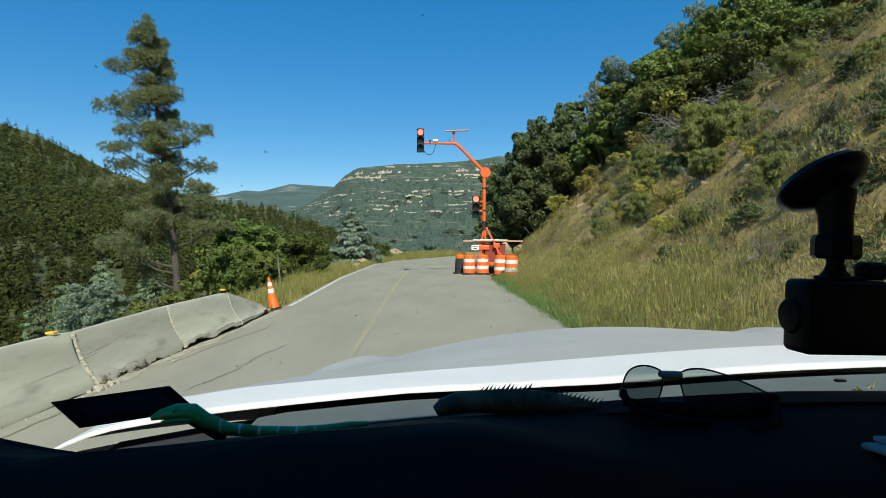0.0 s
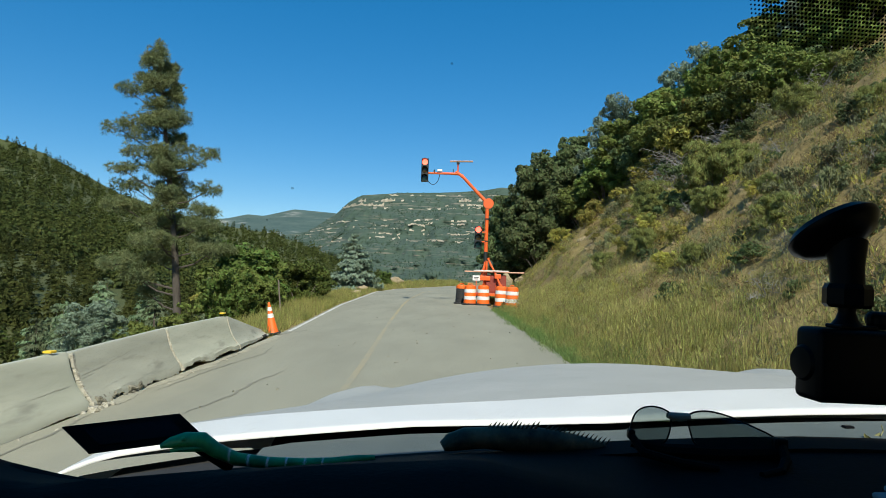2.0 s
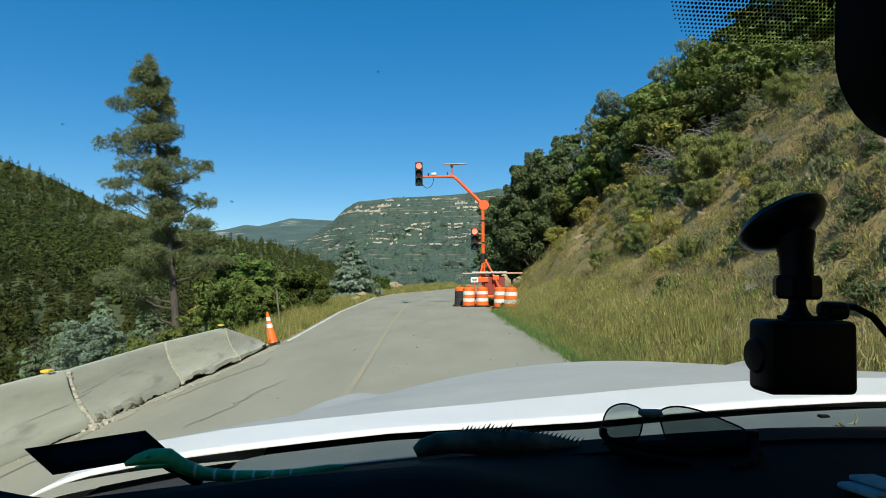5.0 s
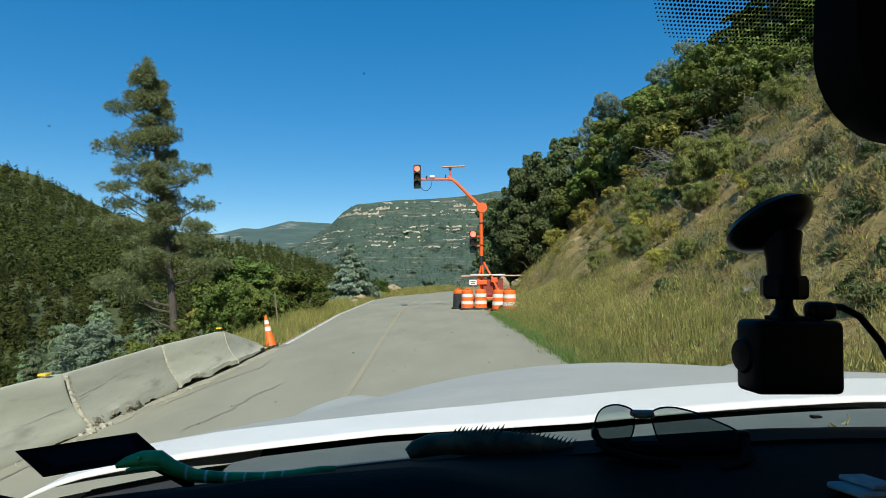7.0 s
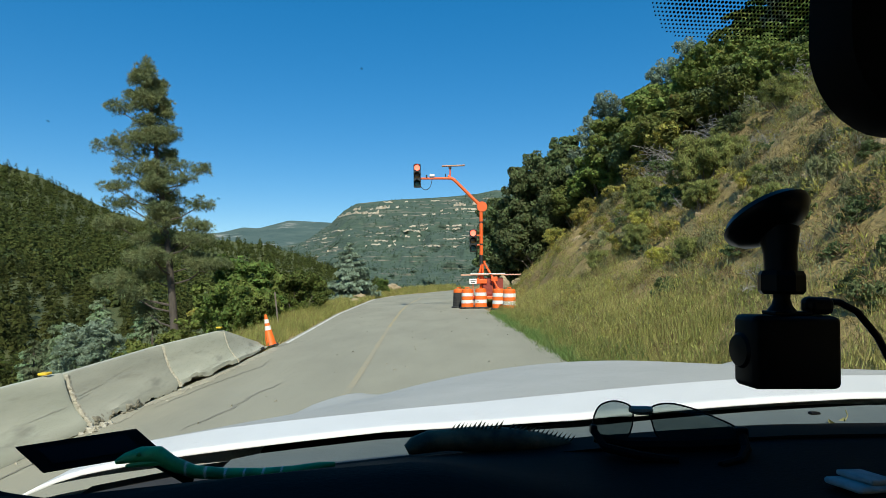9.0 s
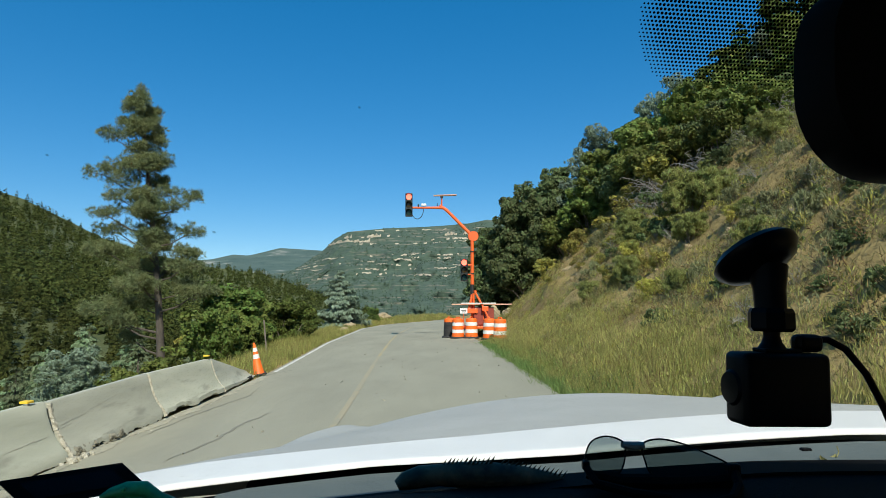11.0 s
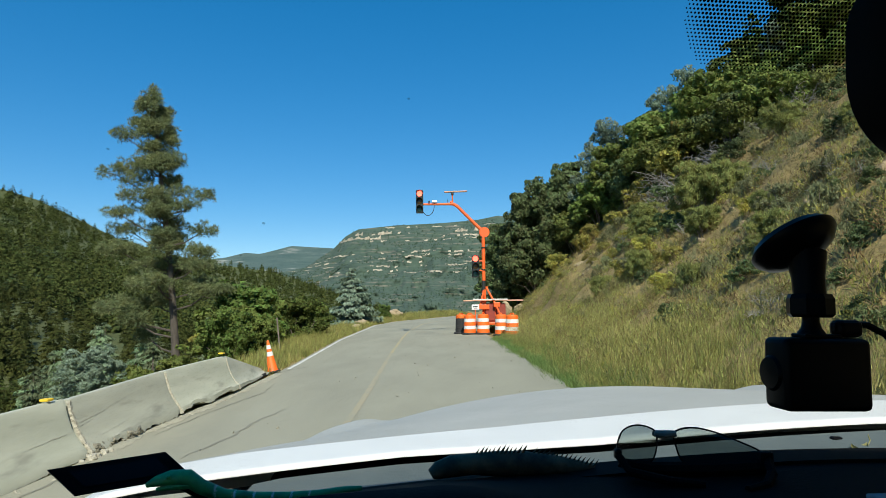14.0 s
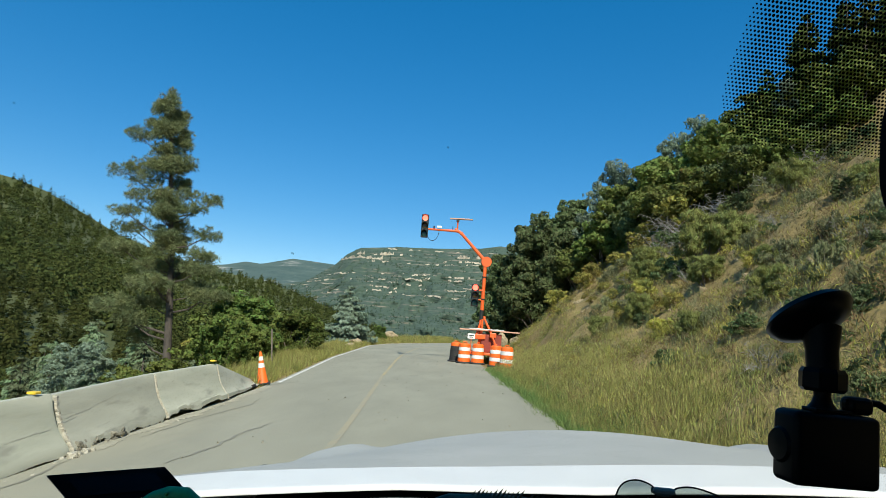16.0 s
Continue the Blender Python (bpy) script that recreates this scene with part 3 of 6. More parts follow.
def crown_leaves(lobes, leaf, cover, rng, clump=0.36, loose=0.75, inside=0.25, lift=0.0):
    """Leaves on the skins of small clumps that sit on larger lobes; each leaf faces outward, so that lobes and clumps
    are lit on top and dark below. lobes: rows of centre and three radii; cover: leaf area over lobe area."""
    P, N, K = [], [], []
    for cx_, cy_, cz_, rx, ry_, rz in lobes:
        c, r = np.array((cx_, cy_, cz_)), np.array((rx, ry_, rz))
        area = 4 * math.pi * (rx * ry_ * rz) ** (2 / 3)
        total = max(24, int(cover * area / (0.5 * leaf[0] * leaf[1])))
        k = max(5, int(4.2 / clump))
        d = rng.normal(size=(k, 3))
        d /= np.linalg.norm(d, axis=1)[:, None]
        cc, cr = c + d * r * 0.72, clump * r * rng.uniform(0.75, 1.3, (k, 1))
        pick = rng.integers(0, k, total)
        e = rng.normal(size=(total, 3)) + d[pick] * 0.7
        e /= np.linalg.norm(e, axis=1)[:, None]
        deep = np.where(rng.random(total) < inside, rng.uniform(0.1, 0.8, total), rng.uniform(0.85, 1.12, total))
        P.append(cc[pick] + e * cr[pick] * deep[:, None])
        n = e + 0.5 * d[pick] + rng.normal(size=(total, 3)) * loose
        N.append(n / np.linalg.norm(n, axis=1)[:, None])
        K.append(rng.uniform(0.65, 1.35, total))
    p, n, k = np.concatenate(P), np.concatenate(N), np.concatenate(K)[:, None]
    a = np.cross(n, rng.normal(size=n.shape)) + np.array((0, 0, lift))
    a /= np.linalg.norm(a, axis=1)[:, None]
    b = np.cross(n, a)
    b /= np.linalg.norm(b, axis=1)[:, None] + 1e-6
    l, w = a * leaf[0] * k, b * leaf[1] * k
    return np.stack([p - 0.5 * w - 0.4 * l, p + 0.5 * w - 0.4 * l, p + 0.6 * l], 1).reshape(-1, 3)


def shrub(name, seed, width, height, leaf, lobes, cover, size, label, category, group, stems=6, low=0.22, lobe=0.21, lift=0.0, clump=0.36):
    """A many-stemmed shrub or small tree with a lobed, uneven crown; built at the origin."""
    rng, pr = np.random.default_rng(seed), random.Random(seed)
    ob = empty(name, label=label, category=category, group=group)
    bm = bmesh.new()
    rows = []
    for k in range(lobes):
        a, q = 2.4 * k + pr.uniform(-0.5, 0.5), pr.random() ** 0.5
        zz = low + (0.90 - low) * (k + pr.random()) / lobes
        reach = width / 2 * math.sin(math.pi * min(1, 0.22 + 0.70 * zz)) ** 0.7 * pr.uniform(0.7, 1.05)
        r = lobe * min(width, height) * pr.uniform(0.7, 1.25)
        rows.append((q * reach * math.cos(a), q * reach * math.sin(a), zz * height - 0.3 * r, r * pr.uniform(0.9, 1.3), r * pr.uniform(0.9, 1.3), r * pr.uniform(0.65, 0.95)))
    for k in range(stems):
        tip = Vector(rows[k % lobes][:3])
        base = Vector((pr.uniform(-0.06, 0.06) * width, pr.uniform(-0.06, 0.06) * width, -0.25))
        mid = base.lerp(tip, 0.5) + Vector((pr.uniform(-0.1, 0.1), pr.uniform(-0.1, 0.1), 0.1)) * width * 0.5
        r0 = 0.007 * height + 0.010
        tube([base, mid, tip], [r0, r0 * 0.65, r0 * 0.2], 5, bm=bm)
    part("stem", bm, BARK, ob)
    part("crown", quads_mesh("crown", crown_leaves(rows, size, cover, rng, clump, lift=lift), 3), leaf, ob)
    return ob


def spread(proto, places, rng, low=0.8, high=1.2, sink=0.1):
    """Puts the first of a kind at the first place and copies at the rest; places are (x, y, scale)."""
    made = []
    for k, (x, y, s) in enumerate(places):
        m = Matrix.Translation((x, y, ground_z(x, y) - sink)) @ Matrix.Rotation(rng.uniform(0, 6.28), 4, "Z") @ Matrix.Diagonal((s * rng.uniform(low, high), s * rng.uniform(low, high), s, 1))
        if k == 0:
            proto.matrix_basis = m
            made.append(proto)
        else:
            c = copy_thing(proto, Matrix())
            c.matrix_basis = m
            made.append(c)
    return made


vr = random.Random(3)
OAK = "dark green scrub oak growing on the slope"
spread(shrub("oak_tree", 1, 4.8, 6.6, NOSE_LEAF, 30, 1.5, (0.17, 0.15), "tall dark green oak at the hill's nose", "tree", "oaks on the hill", 12, 0.14, 0.17), [(3.9, 36, 0.85), (5.3, 34.5, 1.0), (7.0, 36.5, 1.0), (5.0, 40, 0.9), (8.6, 38, 0.95)], vr)
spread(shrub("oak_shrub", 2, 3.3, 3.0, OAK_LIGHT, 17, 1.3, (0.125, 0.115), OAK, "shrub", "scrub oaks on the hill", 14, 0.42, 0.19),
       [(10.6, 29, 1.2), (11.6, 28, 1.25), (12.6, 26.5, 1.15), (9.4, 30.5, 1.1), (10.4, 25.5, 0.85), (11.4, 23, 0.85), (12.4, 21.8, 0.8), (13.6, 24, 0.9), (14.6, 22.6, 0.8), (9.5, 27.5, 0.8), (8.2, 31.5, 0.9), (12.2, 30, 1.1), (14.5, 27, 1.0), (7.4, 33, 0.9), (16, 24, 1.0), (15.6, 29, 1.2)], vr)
# same scrub oak in the dark leaf, painting the thicket's shaded band
spread(shrub("dark_oak_shrub", 12, 3.0, 2.6, NOSE_LEAF, 15, 1.3, (0.125, 0.11), "scrub oak in a darker leaf colour for the thicket's shade", "shrub", "scrub oaks on the hill", 12, 0.35, 0.20),
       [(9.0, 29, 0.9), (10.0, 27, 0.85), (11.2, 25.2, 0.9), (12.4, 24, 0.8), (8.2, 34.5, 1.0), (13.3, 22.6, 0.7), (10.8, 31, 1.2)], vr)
spread(shrub("juniper", 3, 2.4, 3.8, JUNIPER_LEAF, 26, 0.75, (0.12, 0.05), "grey-green juniper standing above the scrub", "tree", "junipers", 8, 0.25, 0.14, 0.4), [(8.5, 33, 1.3), (9.3, 33.4, 1.5), (11.7, 31, 1.3), (12.8, 29.5, 1.25), (14.4, 25, 0.9)], vr)
spread(shrub("yellow_shrub", 4, 1.9, 1.5, YELLOW_LEAF, 12, 0.8, (0.085, 0.06), "yellow-green shrub on the dry slope", "shrub", "yellowing shrubs", 8, 0.3, 0.19),
       [(9.6, 25.2, 1.25), (6.6, 29, 0.7), (7.9, 27.0, 0.7), (9.0, 26.6, 0.9), (5.9, 30.5, 0.75), (8.3, 25.4, 0.6), (6.4, 26.6, 0.5), (7.4, 29.8, 0.7)] + [(float(right_edge(y)) + d, y, s) for y, d, s in [(vr.uniform(13, 31), vr.uniform(2.6, 6.5), vr.uniform(0.2, 0.42)) for _ in range(26)]], vr)
sage_places = []
while len(sage_places) < 80:
    y = vr.uniform(7, 28)
    d = vr.uniform(2.6, 11.5)
    if lumps(right_edge(y) + d, y, 2.4, 33) > -0.05:
        sage_places.append((right_edge(y) + d, y, vr.uniform(0.35, 1.0)))
spread(shrub("sagebrush", 5, 1.1, 0.7, SAGE_LEAF, 10, 0.65, (0.09, 0.024), "pale grey-green sagebrush on dry soil", "shrub", "sagebrush on the slope", 9, 0.25, 0.22, 1.2), sage_places, vr)
spread(shrub("rabbitbrush", 23, 1.2, 1.15, BROOM_LEAF, 16, 1.3, (0.12, 0.014), "upright yellow-green rabbitbrush on the slope", "shrub", "rabbitbrush on the slope", 12, 0.30, 0.17, 0.9),
       [(7.45, 17.3, 1.5), (8.0, 17.0, 1.15), (5.8, 10.6, 0.7), (9.9, 17.0, 1.0), (6.5, 15.0, 0.8), (8.6, 12.3, 0.6), (5.2, 16.2, 0.8), (7.2, 21.5, 1.0), (6.3, 19.0, 0.8), (6.8, 12.5, 0.6), (9.2, 20.0, 0.5), (5.0, 12.2, 0.55), (10.8, 18.9, 0.6), (4.9, 18.4, 0.7), (13.2, 20.4, 1.0)], vr)
# dark shrubs added in the slope's shadowed hollows and below the thicket to darken them
spread(shrub("low_shrub", 6, 1.4, 0.9, NOSE_LEAF, 12, 1.3, (0.075, 0.06), "low dark green shrub added to stand for shade on the slope", "shrub", "low shrubs on the slope", 9, 0.2, 0.24),
       [(9.0, 24.6, 0.9), (9.8, 23.6, 0.9), (10.6, 22.4, 0.9), (9.3, 26.0, 0.8), (11.4, 21.6, 0.8), (6.75, 17.9, 0.75), (7.05, 17.5, 0.6), (5.25, 15.7, 0.42), (8.5, 12.5, 0.62), (9.2, 13.0, 0.6), (6.6, 9.1, 0.42), (7.3, 9.4, 0.5), (9.6, 19.6, 0.8), (10.2, 21.2, 0.85), (8.9, 22.6, 0.7), (10.6, 15.4, 0.6), (7.7, 14.2, 0.3), (5.5, 7.6, 0.25), (6.4, 21.2, 0.4), (8.6, 15.9, 0.35), (11.7, 17.4, 0.7), (12.6, 18.0, 0.8)] + [(float(right_edge(y)) + d, y, k) for y, d, k in [(vr.uniform(5.0, 12), vr.uniform(2.0, 5.5), vr.uniform(0.18, 0.42)) for _ in range(36)]], vr)


def dead_shrub():
    """A leafless tangle of grey stems that arch downhill."""
    pr = random.Random(41)
    ob = empty("dead_shrub", label="leafless grey tangle of dead branches on the slope", category="shrub", group="dead shrubs")
    for k in range(16):
        bm = bmesh.new()
        a, up = pr.uniform(0, 6.28), pr.uniform(0.5, 1.3)
        p = Vector((0.1 * math.cos(a), 0.1 * math.sin(a), -0.1))
        d = Vector((math.cos(a) * 0.6, math.sin(a) * 0.6, up))
        pts = [p]
        for j in range(6):
            d = d + Vector((pr.uniform(-0.25, 0.25) - 0.10, pr.uniform(-0.25, 0.25), -0.16))
            pts.append(pts[-1] + d * 0.22)
        tube(pts, [0.022 * (1 - j / 6.6) for j in range(7)], 5, bm=bm)
        for j in range(9):
            i = pr.randrange(2, 7)
            e = pts[i] + Vector((pr.uniform(-1, 1), pr.uniform(-1, 1), pr.uniform(-0.5, 0.8))) * 0.28
            tube([pts[i], pts[i].lerp(e, 0.5) + Vector((0, 0, 0.03)), e], [0.008, 0.006, 0.003], 4, bm=bm)
        part("stem", bm, DEAD_WOOD, ob)
    return ob


spread(dead_shrub(), [(9.3, 23.4, 1.3), (9.9, 23.2, 1.2), (8.8, 24.3, 1.0), (11.0, 21.4, 1.1), (11.6, 20.8, 1.0), (10.5, 22.2, 1.2), (9.6, 24.3, 1.2), (8.0, 21.0, 0.7), (12.6, 20.9, 1.0), (13.4, 21.4, 1.0), (9.2, 12.0, 0.6), (7.3, 8.4, 0.45), (-11.9, 24.2, 1.7)] + [(float(right_edge(y)) + d, y, k) for y, d, k in [(vr.uniform(5.2, 11.5), vr.uniform(2.0, 5.5), vr.uniform(0.22, 0.42)) for _ in range(16)]] + [(6.9, 10.4, 0.4), (6.6, 22.0, 0.6), (7.0, 17.2, 0.6), (6.0, 9.4, 0.45), (7.9, 14.4, 0.6), (6.6, 8.4, 0.5), (10.9, 23.0, 1.1), (12.2, 19.6, 0.9)], vr)


def conifer(name, seed, height, width, leaf, label, group, whorls=14, sprays=2600, size=(0.20, 0.055), droop=0.35):
    """A full conifer: a straight trunk in a crown of drooping boughs."""
    ob = empty(name, label=label, category="tree", group=group)
    part("trunk", tube([(0, 0, -0.4), (0, 0, height * 0.5), (0, 0, height * 0.9)], [0.03 * height * 0.5, 0.012 * height, 0.01], 7), PINE_BARK, ob)
    part("crown", quads_mesh("crown", bough_sprays(seed, height, width, whorls, sprays, size, droop), 3), leaf, ob)
    return ob


spread(conifer("blue_spruce", 7, 4.5, 4.3, SPRUCE_LEAF, "pale blue-green spruce beside the road bend", "spruces below the road", 14, 20000, (0.25, 0.085), 0.2), [(-6.9, 46, 1.0)], vr, 0.95, 1.05)
spread(conifer("valley_spruce", 17, 7.2, 2.7, VALLEY_LEAF, "pale blue-green spruce in the valley below the road", "spruces below the road", 15, 6000, (0.30, 0.085)), [(-22.3, 40, 1.15), (-24.5, 44, 1.1), (-29, 52, 1.5), (-34.5, 52, 1.6), (-38, 58, 1.7), (-43, 64, 1.8), (-33, 60, 1.6), (-48, 68, 1.8), (-36.5, 66, 1.75), (-47, 80, 1.9), (-41, 74, 1.8), (-53, 78, 1.9), (-29, 47, 1.2), (-56, 84, 2.0), (-34, 74, 1.7)], vr, 0.95, 1.05)
spread(conifer("dark_conifer", 8, 5.5, 2.8, FOREST, "dark green conifer high on the hill", "conifers above the slope", 13, 3200, (0.30, 0.09)), [(14.6, 27.5, 0.9), (16.2, 27, 1.15), (17.4, 26, 1.15), (18.6, 26.5, 1.2), (20, 26, 1.2), (21.2, 27.5, 1.3), (17.2, 29.5, 1.1)], vr, 0.95, 1.05)
spread(conifer("dark_spruce", 27, 8.0, 3.4, VALLEY_LEAF, "dark green spruce standing among paler ones in the valley", "spruces below the road", 15, 6000, (0.34, 0.10)),
       [(-26, 46, 1.25), (-31, 50, 1.35), (-38, 56, 1.5), (-24.5, 52, 1.2), (-44, 70, 1.7), (-33, 66, 1.6), (-50, 76, 1.8), (-40, 64, 1.6), (-28, 58, 1.5), (-23, 60, 1.3), (-27.8, 50.5, 1.4), (-30.5, 54.5, 1.6), (-33.5, 53, 1.5), (-36, 57, 1.7), (-37.5, 61, 1.7), (-34.5, 62, 1.8), (-45, 71, 2.0), (-42, 76, 2.1), (-39, 70, 2.0), (-50, 84, 2.2)], vr, 0.95, 1.05)
for k in range(3):
    tree = conifer("valley_conifer", 60 + k, 10.0, 4.2 + 0.5 * k, FOREST, "tall dark green conifer in the valley forest", "conifers in the valley", 14, 2600, (0.60, 0.17))
    for i, p in enumerate(valley_trees[k::3]):
        c = tree if i == 0 else copy_thing(tree, Matrix())
        size = vr.uniform(0.75, 1.35)
        c.matrix_basis = Matrix.Translation(p - Vector((0, 0, 0.4))) @ Matrix.Rotation(vr.uniform(0, 6.28), 4, "Z") @ Matrix.Diagonal((size * 1.1, size * 1.1, size, 1))
spread(shrub("pale_juniper", 29, 2.0, 3.9, SPRUCE_LEAF, 34, 0.8, (0.10, 0.045), "pale silver-green juniper below the road barriers", "tree", "junipers", 6, 0.3, 0.17, 0.3), [(-12.7, 22.2, 1.0), (-9.9, 31.5, 0.8)], vr)
spread(shrub("roadside_oak", 9, 2.8, 2.9, OAK_LEAF, 16, 1.2, (0.12, 0.11), "bright green oak thicket below the road edge", "shrub", "oaks below the road", 10, 0.3, 0.19),
       [(-7.4, 21.6, 0.85), (-8.2, 26, 1.3), (-7.4, 31, 0.9), (-10.3, 29.5, 1.0), (-8.3, 41, 0.8), (-11.2, 21.8, 0.55), (-6.2, 49.5, 0.55), (-13.6, 21, 0.8), (-12, 19, 0.6), (-8.9, 27.8, 1.25), (-10.2, 21.6, 0.5), (-5.0, 52.5, 0.5)], vr)
spread(shrub("pale_oak", 19, 2.5, 2.9, OAK_LIGHT, 14, 1.2, (0.115, 0.10), "paler green oak thicket below the road edge", "shrub", "oaks below the road", 10, 0.3, 0.19),
       [(-8.4, 24.0, 1.0), (-9.0, 20.8, 0.6), (-8.8, 29, 1.2), (-8.0, 36, 0.95), (-9.8, 33, 1.05), (-12.5, 25, 0.95), (-14, 27, 0.8), (-15.5, 24, 0.8), (-7.0, 24.2, 0.6)], vr)


def needle_tufts(rows, count, size, rng):
    """Brushes of needles that spray out and up from the twig ends."""
    c = np.repeat(np.array([r[:3] for r in rows]), count, axis=0)
    n = len(c)
    d = rng.normal(size=(n, 3)) + np.array((0, 0, 0.35))
    d /= np.linalg.norm(d, axis=1)[:, None]
    b = np.cross(d, rng.normal(size=(n, 3)))
    b /= np.linalg.norm(b, axis=1)[:, None]
    k = rng.uniform(0.6, 1.2, n)[:, None]
    root = c + d * size[0] * 0.15
    w = b * size[1] * 0.5
    return np.stack([root + d * size[0] * k * 0.35 - w, root + d * size[0] * k * 0.35 + w, root + d * size[0] * k], 1).reshape(-1, 3)


def pine(x, y, z0, top):
    """The tall old pine: bare leaning trunk, open crown of separate tufted pads on bare limbs."""
    rng, pr = np.random.default_rng(21), random.Random(21)
    ob = empty("pine_tree", Matrix.Translation((x, y, z0)), label="tall open-crowned pine with a leaning bare trunk", category="tree")
    h = top[2] - z0
    lean = Vector((top[0] - x, top[1] - y, 0))

    def axis(q):
        return Vector((lean.x * q + 0.10 * math.sin(5 * q), lean.y * q, h * q))
    part("trunk", tube([axis(k / 14) for k in range(15)], [0.17 * (1 - k / 14.3) ** 0.8 + 0.012 for k in range(15)], 10), PINE_BARK, ob, smooth=True)
    rows = []
    # share of height, middle of the pad out from the trunk, half its width
    plan = [(0.96, -0.0, 0.47), (0.95, -0.6, 0.21), (0.89, -0.7, 0.47), (0.88, 0.2, 0.37), (0.84, -1.2, 0.56), (0.83, 0.4, 0.36), (0.80, -0.1, 0.70), (0.76, 0.6, 0.51), (0.75, -1.0, 0.65), (0.72, -1.7, 0.70), (0.73, -0.1, 0.79), (0.70, -1.0, 0.70), (0.66, 0.7, 0.42), (0.64, -1.0, 0.75), (0.65, 1.6, 0.42), (0.61, 1.0, 0.56), (0.62, -0.0, 0.51), (0.59, -1.6, 0.73), (0.54, 1.2, 0.65), (0.54, -1.5, 1.03), (0.51, -0.1, 0.61), (0.47, 1.2, 0.70), (0.48, -1.8, 0.84), (0.43, 1.2, 0.79), (0.43, -0.7, 0.84), (0.37, -0.7, 1.03), (0.37, 1.0, 0.79), (0.35, 1.6, 0.93), (0.30, -2.0, 1.07), (0.32, -0.9, 0.65), (0.26, -1.4, 0.65), (0.21, -1.3, 0.47)]
    pads = [(q, Vector((d, pr.uniform(-0.5, 0.5), 0)), w) for q, d, w in plan]
    for k in range(42):
        q = pr.uniform(0.36, 0.94)
        pads.append((q, Vector((pr.uniform(-0.25, 0.25), pr.choice((-1, 1)) * pr.uniform(0.5, 1.8) * (1.25 - q), 0)), pr.uniform(0.3, 0.55)))
    for q, out, w in pads:
        reach = out.length
        sag = 0.06 if q > 0.5 else -0.02
        base = axis(q - 0.035 * reach)
        end = axis(q) + out
        mid = base.lerp(end, 0.5) + Vector((0, 0, -0.10 * reach))
        tip = end + out.normalized() * w * 0.8 + Vector((0, 0, sag * w + 0.06))
        limbs = bmesh.new()
        r0 = 0.018 + 0.022 * reach * (1.15 - q)
        tube([base, mid, end, tip], [r0, r0 * 0.75, r0 * 0.45, r0 * 0.15], 6, bm=limbs)
        for k in range(int(3 + 5 * w)):
            t = pr.uniform(0.1, 1.0)
            p = mid.lerp(tip, t)
            tube([p, p + Vector((pr.uniform(-0.4, 0.4) * w, pr.uniform(-0.6, 0.6) * w, pr.uniform(0.0, 0.25)))], [r0 * 0.3, 0.006], 4, bm=limbs)
        part("limb", limbs, PINE_BARK, ob)
        for k in range(int((9 + 32 * w) * (1.0 if q > 0.5 else 1.6))):
            a, m = pr.uniform(0, 6.28), math.sqrt(pr.random())
            c = end + Vector((w * m * math.cos(a), 0.75 * w * m * math.sin(a), 0.34 * pr.random() - 0.10 + (0.12 + 0.20 * w) * (1 - m * m) * pr.uniform(-0.4, 1.0) + sag * w * m))
            r = pr.uniform(0.09, 0.17)
            rows.append((*c, r * 1.1, r * 1.1, r * 0.9))
    for k in range(26):
        q = 0.90 + 0.112 * (k / 25)
        wd = 0.05 + 2.0 * (1.012 - q)
        rows.append((*(axis(q) + Vector((pr.uniform(-wd, wd), pr.uniform(-wd, wd), 0))), 0.12, 0.12, 0.12))
    part("crown", quads_mesh("crown", needle_tufts(rows, 62, (0.21, 0.024), rng), 3), PINE_LEAF, ob)
    return ob


pine(-10.75, 25.0, float(ground_z(-10.75, 25.0)) - 0.2, (-12.1, 25.2, 10.6))


def grass(name, places, mat, label, seed, tall=(0.14, 0.42), blades=14, wide=0.008, splay=0.30):
    """Tufts of bent grass blades."""
    rng = np.random.default_rng(seed)
    b = np.array([(x, y, ground_z(x, y) - 0.03) for x, y in places])
    b = np.repeat(b, blades, axis=0)
    n = len(b)
    b[:, :2] += rng.normal(scale=0.07, size=(n, 2))
    hgt = rng.uniform(*tall, n) * np.repeat(rng.uniform(0.6, 1.15, n // blades), blades)
    lean = rng.normal(scale=splay, size=(n, 2)) * hgt[:, None]
    a = rng.uniform(0, 6.28, n)
    w = np.stack([np.cos(a), np.sin(a), np.zeros(n)], 1) * wide / 2
    tip = b + np.concatenate([lean, hgt[:, None]], 1)
    q = np.stack([b - w * 1.3, b + w * 1.3, tip], 1).reshape(-1, 3)
    return tagged(part(name, quads_mesh(name, q, 3), mat), label, "grass", kind="stuff")


gr = random.Random(8)
dry, tall_dry, lush = [], [], []
while len(dry) < 7500:
    y = 2.5 + 31 * gr.random() ** 0.8
    d = 0.25 + 9.5 * gr.random() ** 1.7
    x = right_edge(y) + d
    if 23.6 < y < 29 and d < 1.35:
        continue
    if gr.random() < math.exp(-max(0, d - (1.2 if y < 13 else 1.9)) / 1.2) + 0.08 and lumps(x, y, 2.2, 12) + 0.25 > (min(0.6, 0.24 * max(0, d - 1.8))) * gr.uniform(0.4, 1.5):
        dry.append((x, y))
while len(tall_dry) < 2000:
    y = 3.5 + 26 * gr.random() ** 0.9
    d = gr.uniform(0.45, 1.7)
    if not (23.6 < y < 29 and d < 1.35) and lumps(right_edge(y) + d, y, 1.6, 14) > -0.12:
        tall_dry.append((right_edge(y) + d, y))
while len(lush) < 3200:
    y = 3 + 27 * gr.random() ** 1.3
    if not 24.2 < y < 29:
        lush.append((right_edge(y) + gr.uniform(-0.05, 0.75) + 0.2 * lumps(0, y, 1.2, 5), y))
